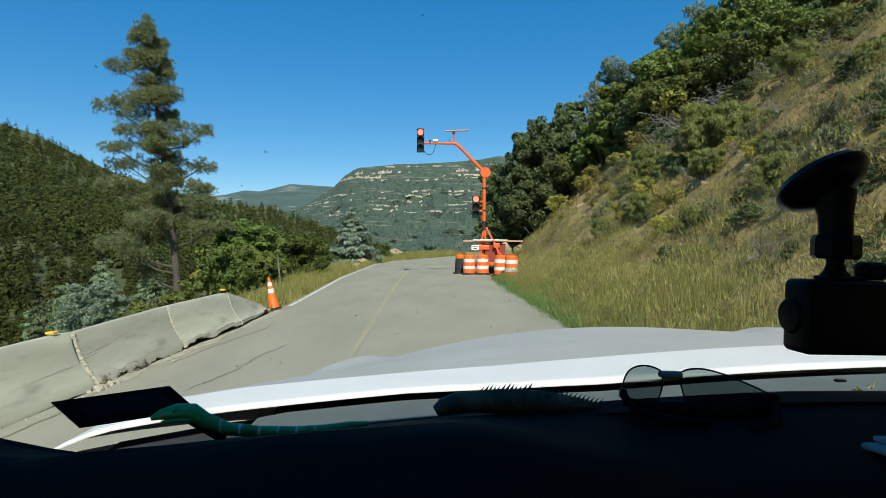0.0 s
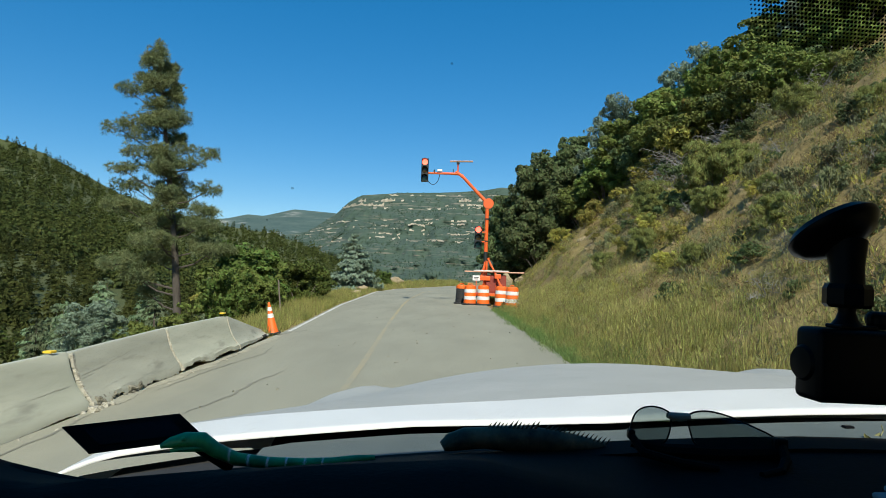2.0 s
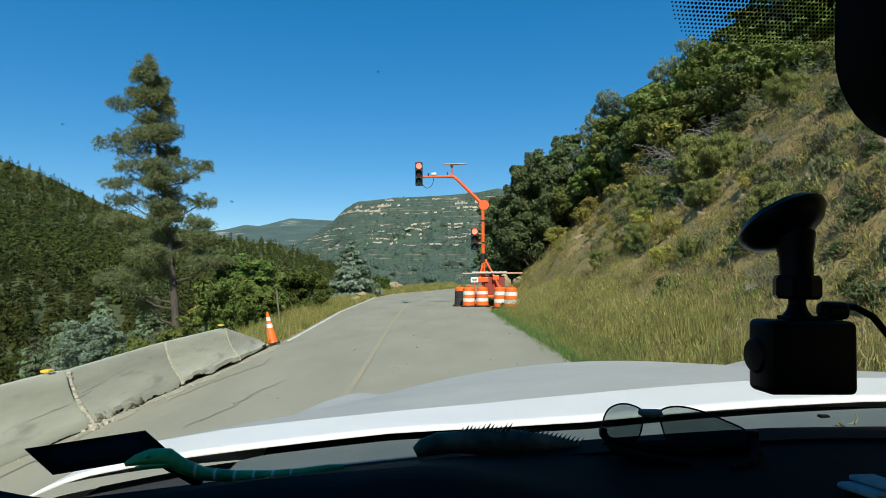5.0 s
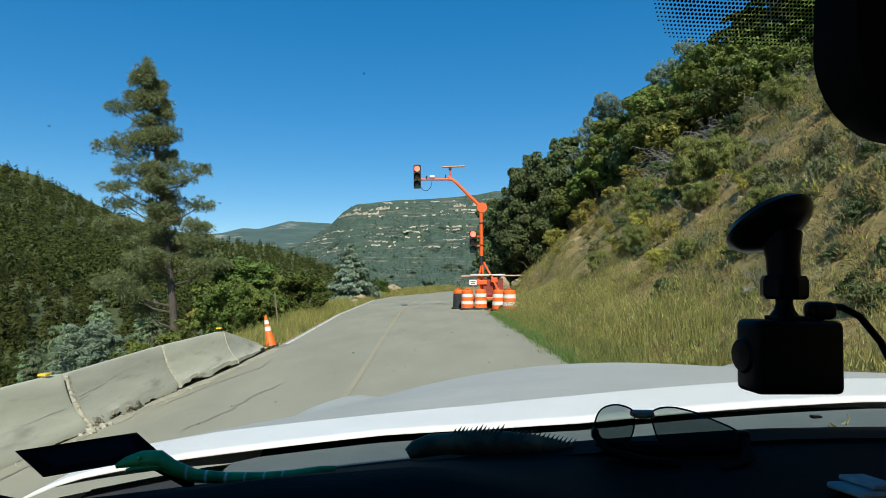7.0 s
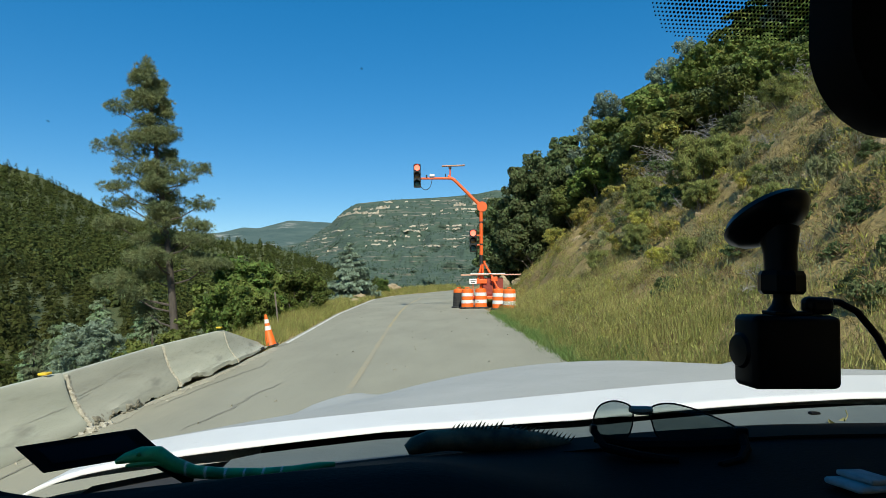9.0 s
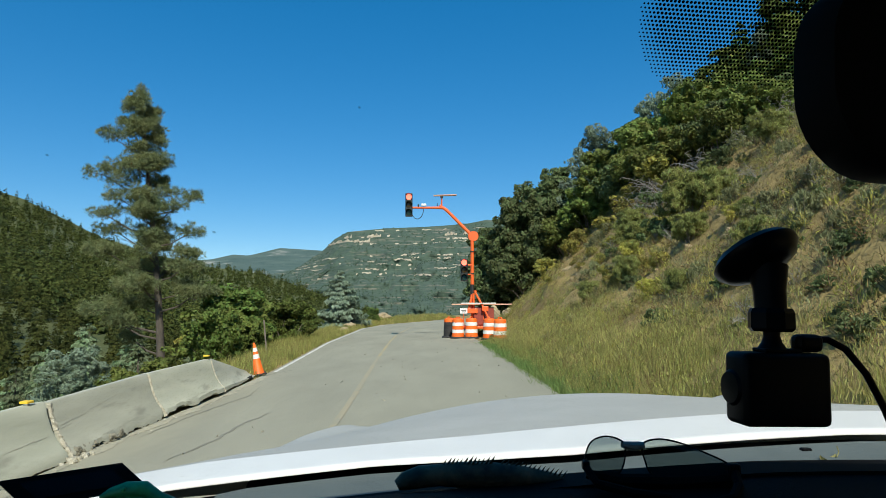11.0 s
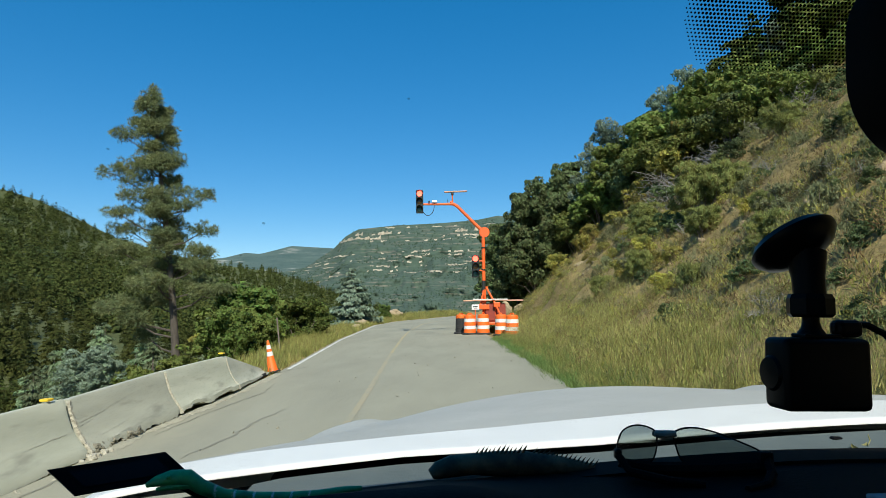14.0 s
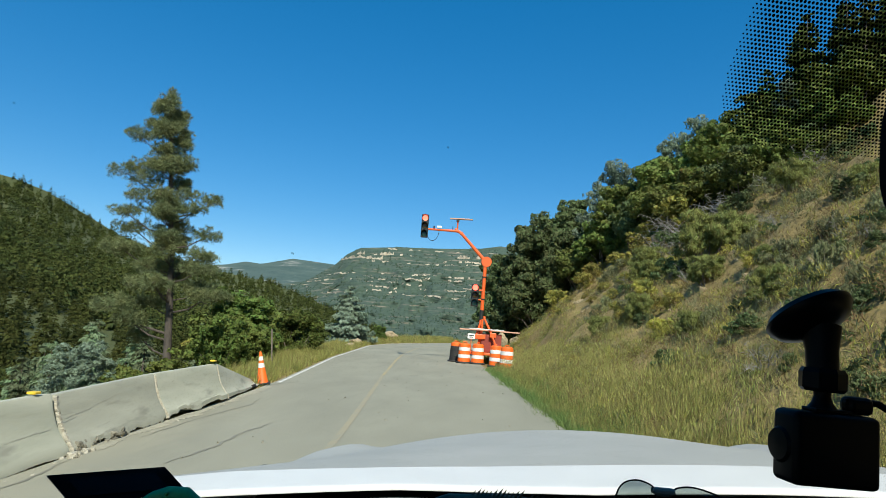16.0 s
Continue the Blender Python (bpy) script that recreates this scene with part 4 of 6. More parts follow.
patch = [lumps(x, y, 1.1, 21) + 0.5 * lumps(x, y, 0.3, 22) > -0.02 + gr.uniform(-0.15, 0.15) for x, y in dry]
grass("dry_grass", [p for p, k in zip(dry, patch) if k], GRASS, "tall dry yellow grass on the slope", 1, (0.10, 0.30), 22, 0.0058, 0.36)
grass("olive_grass", [p for p, k in zip(dry, patch) if not k], OLIVE_GRASS, "olive green grass between the dry tufts", 4, (0.08, 0.26), 22, 0.0062, 0.40)
grass("tall_grass", tall_dry, GRASS, "tall straw-coloured grass above the verge", 9, (0.22, 0.48), 10, 0.0055, 0.22)
hr = np.random.default_rng(77)
for hname, hmat, hlab, hpick in (("grass_heads", GRASS, "straw-coloured seed heads over the grass", tall_dry[::2]), ("olive_heads", OLIVE_GRASS, "olive seed heads over the grass", dry[2::4])):
    tagged(part(hname, quads_mesh(hname, leaf_quads([(x, y, ground_z(x, y) + (0.42 if hmat == GRASS else 0.2)) for x, y in hpick], hr.uniform(0.08, 0.18, len(hpick)), 12, (0.060, 0.009), hr, 1.0, 4.0), 3), hmat), hlab, "grass", kind="stuff")
litter = []
while len(litter) < 2400:
    y = gr.uniform(4, 13)
    litter.append((right_edge(y) + gr.uniform(1.8, 6), y))
while len(litter) < 8000:
    y = 3 + 27 * gr.random() ** 0.85
    d = 1.6 + 9 * gr.random() ** 1.2
    litter.append((right_edge(y) + d, y))
grass("dry_litter", litter[::2], GRASS, "flattened dry stems lying on the slope", 5, (0.05, 0.16), 10, 0.007, 1.1)
grass("brown_litter", litter[1::2], TWIGS, "flattened brown stems lying on the slope", 6, (0.05, 0.14), 10, 0.007, 1.1)
weeds = []
while len(weeds) < 2600:
    y = 3 + 30 * gr.random() ** 0.85
    d = 0.5 + 11.5 * gr.random() ** 0.85
    if lumps(right_edge(y) + d, y, 1.5, 41) > -0.1:
        weeds.append((right_edge(y) + d, y))
while len(weeds) < 3600:
    y = gr.uniform(4.5, 18)
    weeds.append((right_edge(y) + gr.uniform(2, 10), y))
wr = np.random.default_rng(31)
for wname, wmat, wlab, pick in (("weeds", SAGE_LEAF, "pale olive weeds among the dry grass", 0), ("green_weeds", YELLOW_LEAF, "yellow-green weeds among the dry grass", 1), ("rusty_weeds", TWIGS, "rust-brown dry weeds among the grass", 2)):
    spots_w = weeds[pick::3]
    tagged(part(wname, quads_mesh(wname, leaf_quads([(x, y, ground_z(x, y) + 0.16) for x, y in spots_w], wr.uniform(0.10, 0.26, len(spots_w)), 40, (0.075, 0.013), wr, 0.9, 1.6), 3), wmat), wlab, "weeds", kind="stuff")
grass("verge_grass", lush, GREEN_GRASS, "green grass along the road edge", 2, (0.08, 0.26), 18, 0.010, 0.45)
left_dry = []
while len(left_dry) < 4200:
    y = gr.uniform(15.5, 75)
    left_dry.append((left_edge(y) - 0.15 - 2.6 * gr.random() ** 1.3, y))
grass("roadside_weeds", left_dry[::2], OLIVE_GRASS, "olive weeds on the outer verge", 13, (0.12, 0.45), 16, 0.014, 0.35)
grass("roadside_grass", left_dry[1::2], GRASS, "dry grass on the outer verge", 3, (0.12, 0.42), 16, 0.014, 0.25)


# ---- roadworks ----
def barrier_profile(h=0.72, w=0.60):
    return [(0, 0.0), (-0.005, 0.08), (-0.055, 0.16), (-0.115, 0.26), (-0.165, 0.38), (-0.20, 0.52), (-0.225, h - 0.02), (-0.24, h),
            (-0.36, h), (-0.375, h - 0.02), (-0.435, 0.38), (-0.545, 0.16), (-w + 0.005, 0.08), (-w, 0.0)]


def barrier(p0, p1, lift0, lift1, seed, label, h0=0.72, h1=0.72, lean=7.0, ragged=0.05):
    """A cast safety-shape barrier from p0 to p1, its lower edge crumbled."""
    pr = random.Random(seed)
    a, b = Vector(p0), Vector(p1)
    length = (b - a).length
    m = Matrix.Translation(a) @ Matrix.Rotation(math.atan2(-(b.x - a.x), b.y - a.y), 4, "Z") @ Matrix.Rotation(math.atan2(b.z - a.z, length), 4, "X") @ Matrix.Rotation(radians(-lean), 4, "Y")
    ob = empty("concrete_barrier", m, label=label, category="barrier", group="road barriers")
    bm = bmesh.new()
    cuts = 90
    rings = []
    for k in range(cuts + 1):
        q = k / cuts
        hh = h0 + (h1 - h0) * q
        end = 0.006 if k in (0, cuts) else 0.0
        bite = ragged * min(1.0, max(0.0, 0.40 + 1.1 * lumps(q * length, seed * 9.0, 0.9, 3) + 0.22 * lumps(q * length, seed * 5.0, 0.10, 7)))
        ring = []
        for i, (x, z) in enumerate(barrier_profile()):
            z = z * hh / 0.72
            if i in (0, 1, 12, 13):
                x -= bite * 0.25 * (1 if i < 7 else -1)
                z += lift0 + (lift1 - lift0) * q + bite * (1.0 if i in (0, 13) else 0.75) + pr.uniform(-1, 1) * 0.005
            ring.append(bm.verts.new((x - math.copysign(end, x + 0.3), q * length, z - (end if i in (7, 8) else 0))))
        rings.append(ring)
    for r0, r1 in zip(rings, rings[1:]):
        for i in range(14):
            bm.faces.new((r0[i], r0[(i + 1) % 14], r1[(i + 1) % 14], r1[i]))
    bm.faces.new(rings[0])
    bm.faces.new(rings[-1][::-1])
    part("body", bm, CONCRETE, ob, smooth=True)
    return ob


def reflector(x, y, z, yaw=0.0):
    ob = empty("barrier_reflector", pose(x, y, z, 0, 0, yaw), label="small yellow reflector on top of the barrier", category="reflector", group="barrier reflectors")
    part("housing", box((0.10, 0.11, 0.03), Matrix.Translation((0, 0, 0.012)), 0.008), YELLOW_TAG, ob)
    part("lens", box((0.09, 0.012, 0.022), Matrix.Translation((0, -0.056, 0.013)), 0.003), YELLOW_TAG, ob)
    return ob


def clump(name, places, mat, label, seed, category="rubble"):
    """Broken lumps in one heap."""
    pr = random.Random(seed)
    bm = bmesh.new()
    for x, y, z, s in places:
        r = bmesh.ops.create_icosphere(bm, subdivisions=2, radius=1, matrix=Matrix.Translation((x, y, z)) @ Matrix.Rotation(pr.uniform(0, 6), 4, Vector((pr.random(), pr.random(), 1))) @ Matrix.Diagonal((s * pr.uniform(0.7, 1.3), s * pr.uniform(0.8, 1.6), s * pr.uniform(0.4, 0.8), 1)))
        off = Vector((pr.uniform(0, 99), 0, 0))
        for v in r["verts"]:
            v.co += (v.co - Vector((x, y, z))) * 0.5 * noise.noise(v.co / s * 1.3 + off)
    return tagged(part(name, bm, mat), label, category, kind="stuff")


BX = -4.17
barrier((BX, 1.5, -0.28), (BX - 0.02, 4.42, -0.28), -0.02, -0.02, 1, "grey concrete road barrier with a sloped face", ragged=0.02)
second = barrier((BX - 0.02, 4.50, -0.28), (BX, 7.32, -0.27), -0.015, 0.0, 2, "pale concrete road barrier with a scuffed top", ragged=0.02)
worn = barrier((BX, 7.42, -0.29), (BX, 9.90, -0.25), 0.0, -0.05, 3, "streaked concrete road barrier sinking at a broken joint", h0=0.72, h1=0.74, ragged=0.15)
pale = barrier((BX, 9.95, -0.25), (BX + 0.04, 12.55, -0.24), -0.01, 0.05, 4, "pale concrete road barrier over crumbled asphalt", h0=0.74, h1=0.74, ragged=0.10)
end_block = barrier((BX + 0.04, 12.6, -0.24), (BX - 0.26, 15.8, -0.25), 0.04, 0.0, 5, "concrete end barrier tapering down to the road", h0=0.74, h1=0.16, ragged=0.03)
SCUFF = material("dark_scuff_on_concrete", (0.27, 0.263, 0.21), (0.34, 0.333, 0.265), 0.1, 0.95)


def scuff(ob, y0, z0, y1, z1, width):
    """A thin dark scrape along the barrier's sloping face."""
    v = []
    for k in range(25):
        q = k / 24
        y, z = y0 + (y1 - y0) * q, z0 + (z1 - z0) * q + 0.012 * lumps(y0 + q * 3, z0, 0.5, 5)
        w = 0.55 * width * (0.1 + 0.9 * abs(lumps(q * 4, y0 * 7, 0.6, 9))) * min(1, 6 * q + 0.1, 6 * (1 - q) + 0.1)
        for zz in (z - w / 2, z + w / 2):
            v.append((float(np.interp(zz, (0.08, 0.16, 0.26, 0.38, 0.52, 0.70), (-0.005, -0.055, -0.115, -0.165, -0.20, -0.225))) + 0.004, y, zz))
    part("scuff", mesh_from("scuff", v, [(2 * k, 2 * k + 1, 2 * k + 3, 2 * k + 2) for k in range(24)]), SCUFF, ob)


for row in ((0.05, 0.42, 0.75, 0.47, 0.030), (0.7, 0.48, 1.5, 0.57, 0.018), (0.04, 0.38, 0.35, 0.41, 0.025), (0.3, 0.20, 1.1, 0.25, 0.020), (0.5, 0.14, 1.0, 0.15, 0.030)):
    scuff(worn, *row)
for row in ((0.5, 0.55, 0.62, 0.58, 0.03), (1.1, 0.42, 1.2, 0.43, 0.03), (1.6, 0.5, 1.66, 0.52, 0.025)):
    scuff(pale, *row)
for row in ((0.4, 0.50, 1.6, 0.60, 0.022), (1.9, 0.30, 2.7, 0.33, 0.03)):
    scuff(second, *row)
part("drain_slot", box((0.05, 0.34, 0.06), Matrix.Translation((-0.012, 2.45, 0.05)), 0.01), RUBBER, end_block, "dark drain slot")
reflector(BX - 0.36, 7.06, 0.432)
reflector(BX - 0.31, 12.42, 0.517)
rr = random.Random(2)
clump("joint_rubble", [(BX + rr.uniform(-0.04, 0.12), 7.32 + rr.uniform(-0.25, 0.3), -0.27, rr.uniform(0.012, 0.06)) for _ in range(30)], RUBBLE, "broken mortar and rubble at the foot of the barrier joint", 4)
clump("broken_base", [(BX - 0.03 + rr.uniform(-0.04, 0.03), y, -0.25 + rr.uniform(-0.03, 0.07), rr.uniform(0.02, 0.055)) for y in [7.5 + 1.2 * rr.random() ** 1.3 for _ in range(46)]], DARK_RUBBLE, "dark broken aggregate at the barrier's foot", 16)
ys = np.arange(7.6, 15.6, 0.12)
v = []
for y in ys:
    w = max(0.03, 0.16 + 0.14 * lumps(y, 3, 0.9, 4) + 0.05 * lumps(y, 5, 0.2, 2))
    for q in (0.0, 0.5, 1.0):
        x = BX - 0.05 + (w + 0.05) * q
        v.append((x, y, float(road_z(x, y)) + (0.022, 0.016, 0.004)[int(q * 2)] + 0.006 * lumps(x * 9, y * 9, 1, 3) * (q < 1)))
part("gravel_apron", mesh_from("gravel_apron", v, [(3 * k + i, 3 * k + i + 1, 3 * k + i + 4, 3 * k + i + 3) for k in range(len(ys) - 1) for i in range(2)]), APRON)
tagged(bpy.data.objects["gravel_apron"], "pale crumbled asphalt and sand along the barriers", "gravel", kind="stuff")
clump("edge_rubble", [(BX + 0.03 + rr.uniform(-0.1, 0.16), y, float(road_z(BX, y)) - 0.0, rr.uniform(0.006, 0.026)) for y in [rr.uniform(5, 15) for _ in range(110)]], RUBBLE, "crumbled asphalt along the foot of the barriers", 6)


def mortar(ob, wide, seed):
    """A ragged strip of pale mortar up the end of a barrier."""
    pr = random.Random(seed)
    v, edge = [], 0.0
    for k in range(41):
        z = 0.03 + 0.67 * k / 40
        x = float(np.interp(z, (0.0, 0.08, 0.16, 0.26, 0.38, 0.52, 0.70), (0.0, -0.005, -0.055, -0.115, -0.165, -0.20, -0.225)))
        edge = 0.7 * edge + 0.3 * pr.uniform(-1, 1) + (pr.uniform(-0.8, 0.8) if pr.random() < 0.15 else 0)
        a, b = -0.35 * wide + 0.35 * wide * edge, 0.65 * wide + 0.45 * wide * edge * pr.uniform(0.3, 1.0)
        bulge = pr.uniform(0.002, 0.012)
        v += [(x - 0.03, a, z), (x + bulge, a + 0.004, z), (x + bulge * 0.6, b - 0.004, z), (x - 0.03, b, z)]
    f = [(4 * k + i, 4 * k + i + 1, 4 * k + i + 5, 4 * k + i + 4) for k in range(40) for i in range(3)]
    part("mortar", mesh_from("mortar", v, f), RUBBLE, ob, "broken pale mortar in the joint")


mortar(worn, 0.048, 3)
mortar(pale, 0.022, 8)
mortar(end_block, 0.022, 5)


def crack(name, pts, width, label):
    """A thin filled crack that wanders along the asphalt."""
    v = []
    for k in range(41):
        q = k / 40 * (len(pts) - 1)
        i = min(int(q), len(pts) - 2)
        p = Vector(pts[i]).lerp(Vector(pts[i + 1]), q - i)
        j = 0.05 * lumps(p.x * 3, p.y, 0.35, 6)
        w = width * (0.35 + 0.65 * abs(lumps(p.x, p.y, 0.3, 8)) + 0.3) * min(1, 4 * k / 40, 4 * (40 - k) / 40 + 0.1)
        for s in (-0.5, 0.5):
            v.append((p.x + j + s * w, p.y, float(road_z(p.x + j, p.y)) + 0.006))
    f = [(2 * k, 2 * k + 1, 2 * k + 3, 2 * k + 2) for k in range(40)]
    return tagged(part(name, mesh_from(name, v, f), TAR), label, "road crack", kind="structure")


crack("crack", [(-2.95, 6.8), (-2.69, 8.0), (-2.75, 8.8), (-2.5, 9.9)], 0.055, "dark meandering crack in the asphalt")
crack("crack", [(-3.95, 8.2), (-3.85, 10.2), (-3.55, 12.2), (-3.7, 13.6)], 0.035, "dark crack beside the barriers")
crack("crack", [(-4.0, 4.6), (-3.9, 6.0), (-4.02, 7.2)], 0.035, "dark crack beside the barriers")
crack("crack", [(-4.4, 15.2), (-3.95, 16.4), (-3.6, 17.0)], 0.06, "dark crack beside the barriers")


def traffic_cone(x, y, z, lean=(0, 0)):
    ob = empty("traffic_cone", pose(x, y, z, lean[0], lean[1], 20), label="orange traffic cone with two white bands, slightly tilted", category="traffic cone")
    part("base", box((0.37, 0.37, 0.035), Matrix.Translation((0, 0, 0.018)), 0.008), RUBBER, ob)

    def ring(z0, z1, grow=0.0):
        r = lambda q: 0.135 - 0.105 * q / 0.82
        return lathe([(r(z0) + grow, z0), (r(z1) + grow, z1)], 24)
    part("body", lathe([(0.15, 0.035), (0.135, 0.06), (0.03, 0.80), (0.026, 0.82), (0.012, 0.825)], 24), ORANGE, ob, smooth=True)
    part("band", ring(0.42, 0.53, 0.003), REFLECT, ob)
    part("band", ring(0.60, 0.70, 0.003), REFLECT, ob)
    return ob


traffic_cone(-4.40, 15.9, -0.23, (0, -10))


def drum(x, y, turn, label, bandmat, tilt=0.0, black=False):
    """A channelizing drum: stepped body, alternating bands, lid with a carrying bridge, rubber foot."""
    ob = empty("traffic_drum", pose(x, y, ground_or_road(x, y), tilt, 0, turn), label=label, category="traffic drum", group="traffic drums")
    part("foot", lathe([(0.36, 0.0), (0.37, 0.03), (0.34, 0.07), (0.27, 0.08)], 28), RUBBER, ob, smooth=True)
    hs = [0.06, 0.24, 0.40, 0.56, 0.72, 0.86]
    rad = [0.290, 0.283, 0.276, 0.268, 0.261, 0.25]
    for k in range(5):
        white = k in (1, 3)
        r0, r1 = rad[k], rad[k] - 0.006
        prof = [(r0 - 0.015, hs[k]), (r0, hs[k] + 0.012), (r1, hs[k + 1] - 0.012), (r1 - 0.012, hs[k + 1])]
        part("band" if white else "section", lathe(prof, 28), bandmat if white else (RUBBER if black and k < 4 else ORANGE), ob, smooth=True)
    part("lid", lathe([(0.235, 0.858), (0.225, 0.885), (0.17, 0.905), (0.06, 0.91)], 28), ORANGE, ob, smooth=True)
    part("handle", tube([(-0.10, 0, 0.90), (-0.08, 0, 0.96), (0.08, 0, 0.96), (0.10, 0, 0.90)], 0.022, 8), ORANGE, ob)
    return ob


def ground_or_road(x, y):
    return float(road_z(x, y)) if left_edge(y) <= x <= right_edge(y) else float(ground_z(x, y)) + 0.02


drum(1.22, 28.2, 10, "orange traffic drum with two white bands", REFLECT)
drum(1.82, 27.9, 55, "orange traffic drum with two white bands", REFLECT)
drum(2.50, 26.4, 80, "orange traffic drum standing in the verge grass", REFLECT)
drum(2.84, 25.3, 130, "orange traffic drum standing in the verge grass", REFLECT)
drum(0.86, 29.2, 200, "black-sided traffic drum with an orange top", RUBBER, 0.0, True)


def signal_head(parent, x, y, z, h=1.08, w=0.34):
    """Three stacked lamp sections with hooded visors; the top one is lit red."""
    head = part("signal_head", box((w, 0.2, h), Matrix.Translation((x, y, z)), 0.03), SIGNAL_BLACK, parent)
    for k, (name, mat) in enumerate((("red_lens", RED_GLOW), ("amber_lens", DARK_AMBER), ("green_lens", DARK_GREEN))):
        zc = z + h / 2 - h * (k + 0.5) / 3
        turn = Matrix.Translation((x, y - 0.10, zc)) @ Matrix.Rotation(radians(90), 4, "X")
        part(name, lathe([(0.135, 0.0), (0.13, 0.02), (0.08, 0.035), (0.01, 0.04)], 24, turn), mat, head, smooth=True)
        bm = bmesh.new()
        n = 18
        for a, b in zip(range(n), range(1, n + 1)):
            def at(i, r, d):
                q = radians(-35 + 250 * i / n)
                return bm.verts.new((x + r * math.cos(q), y - 0.10 - d * (0.35 + 0.65 * max(0, math.sin(q))), zc + r * math.sin(q)))
            for r in (0.148, 0.154):
                bm.faces.new((at(a, r, 0), at(b, r, 0), at(b, r, 0.24), at(a, r, 0.24)))
        part("visor", bm, SIGNAL_BLACK, head)
    return head


def signal_trailer():
    """The portable traffic signal: trailer, mast with hinge, cantilever arm and two signal heads."""
    y = 28.9
    ob = empty("portable_traffic_signal", Matrix(), label="orange portable traffic signal trailer with raised mast, showing red", category="traffic signal")
    g = float(ground_z(2.4, 29.4))
    part("mast", tube([(1.93, y, 0.75), (1.95, y, 4.75)], 0.085, 12), ORANGE_STEEL, ob)
    part("mast_sleeve", tube([(1.935, y, 2.05), (1.938, y, 2.52)], 0.095, 12), SIGNAL_BLACK, ob, "black lower sleeve")
    for z in (3.0, 4.05):
        part("collar", tube([(1.94, y, z), (1.94, y, z + 0.06)], 0.105, 12), SIGNAL_BLACK, ob)
    part("hinge", lathe([(0.24, -0.07), (0.25, -0.05), (0.25, 0.05), (0.24, 0.07)], 24, Matrix.Translation((2.0, y - 0.02, 4.82)) @ Matrix.Rotation(radians(90), 4, "X")), ORANGE_STEEL, ob)
    part("arm", tube([(1.95, y, 4.85), (1.40, y, 5.40), (0.70, y, 6.12), (0.55, y, 6.2), (0.35, y, 6.2), (-0.95, y, 6.2)], [0.085, 0.08, 0.075, 0.08, 0.06, 0.05], 12), ORANGE_STEEL, ob)
    part("brace", tube([(0.40, y - 0.02, 6.32), (0.72, y - 0.02, 6.05)], 0.05, 8), ORANGE_STEEL, ob)
    part("panel_post", tube([(0.50, y, 6.2), (0.50, y, 6.72)], 0.035, 8), ORANGE_STEEL, ob)
    part("solar_panel", box((1.10, 0.22, 0.045), Matrix.Translation((0.66, y, 6.80)) @ Matrix.Rotation(radians(-1.5), 4, "Y"), 0.008), SOLAR, ob, "upper solar panel seen edge on")
    part("panel_bracket", box((0.14, 0.2, 0.10), Matrix.Translation((0.50, y, 6.72)), 0.01), SIGNAL_BLACK, ob)
    part("sensor", box((0.24, 0.14, 0.11), Matrix.Translation((-0.36, y - 0.05, 6.33)), 0.02), SIGN_WHITE, ob, "small white sensor box")
    part("sensor_stub", tube([(-0.62, y - 0.03, 6.22), (-0.62, y - 0.03, 6.36)], 0.035, 8), SIGNAL_BLACK, ob)
    part("antenna", tube([(0.28, y, 6.2), (0.28, y, 6.42)], 0.018, 6), SIGNAL_BLACK, ob)
    part("cable", tube([(-0.55 + 0.30 * math.cos(a) - 0.12, y - 0.04, 6.15 + 0.5 * math.sin(a)) for a in [math.pi + math.pi * k / 14 for k in range(15)]], 0.014, 6), SIGNAL_BLACK, ob)
    signal_head(ob, -1.07, y - 0.02, 6.33, 1.12)
    signal_head(ob, 1.55, y - 0.12, 3.2, 1.06)
    part("head_bracket", box((0.30, 0.06, 0.06), Matrix.Translation((1.78, y - 0.05, 3.0)), 0.008), ORANGE_STEEL, ob)
    part("head_bracket", box((0.30, 0.06, 0.06), Matrix.Translation((1.78, y - 0.05, 3.45)), 0.008), ORANGE_STEEL, ob)
    # tilting frame
    for pts in ([(1.93, y - 0.1, 2.05), (1.70, y - 0.3, 1.2)], [(2.05, y - 0.1, 2.18), (2.42, y - 0.4, 1.45), (2.72, y - 0.6, 0.72)], [(1.90, y + 0.1, 2.18), (2.10, y - 0.1, 2.2)], [(1.98, y - 0.2, 2.1), (1.98, y - 0.2, 1.2)]):
        part("strut", tube(pts, 0.05, 8), ORANGE_STEEL, ob)
    part("strut_plate", box((0.62, 0.06, 0.22), Matrix.Translation((1.85, y - 0.32, 1.28)), 0.02), ORANGE_STEEL, ob)
    part("strut_plate", box((0.3, 0.06, 0.22), Matrix.Translation((2.5, y - 0.45, 1.38)), 0.02), ORANGE_STEEL, ob)
    part("solar_panel", box((2.80, 0.8, 0.06), Matrix.Translation((2.36, y + 0.1, 1.58)), 0.01), SOLAR, ob, "lower solar panel seen edge on")
    part("panel_rail", box((1.62, 0.08, 0.05), Matrix.Translation((2.20, y - 0.42, 1.63)), 0.006), ALU, ob)
    part("battery_box", box((0.95, 1.2, 0.85), Matrix.Translation((2.45, y + 0.35, 1.02)), 0.02), MAROON, ob, "dark red battery box")
    part("box_door", box((0.40, 0.02, 0.72), Matrix.Translation((2.22, y - 0.262, 1.02)), 0.006), MAROON, ob)
    part("box_hinge", box((0.03, 0.03, 0.74), Matrix.Translation((2.44, y - 0.262, 1.02)), 0.006), ORANGE_STEEL, ob)
    part("chassis", box((1.9, 2.2, 0.12), Matrix.Translation((2.15, y + 0.4, 0.52)), 0.02), ORANGE_STEEL, ob)
    part("fender", box((0.34, 0.75, 0.14), Matrix.Translation((2.72, y - 0.25, 0.76)), 0.05), ORANGE_STEEL, ob)
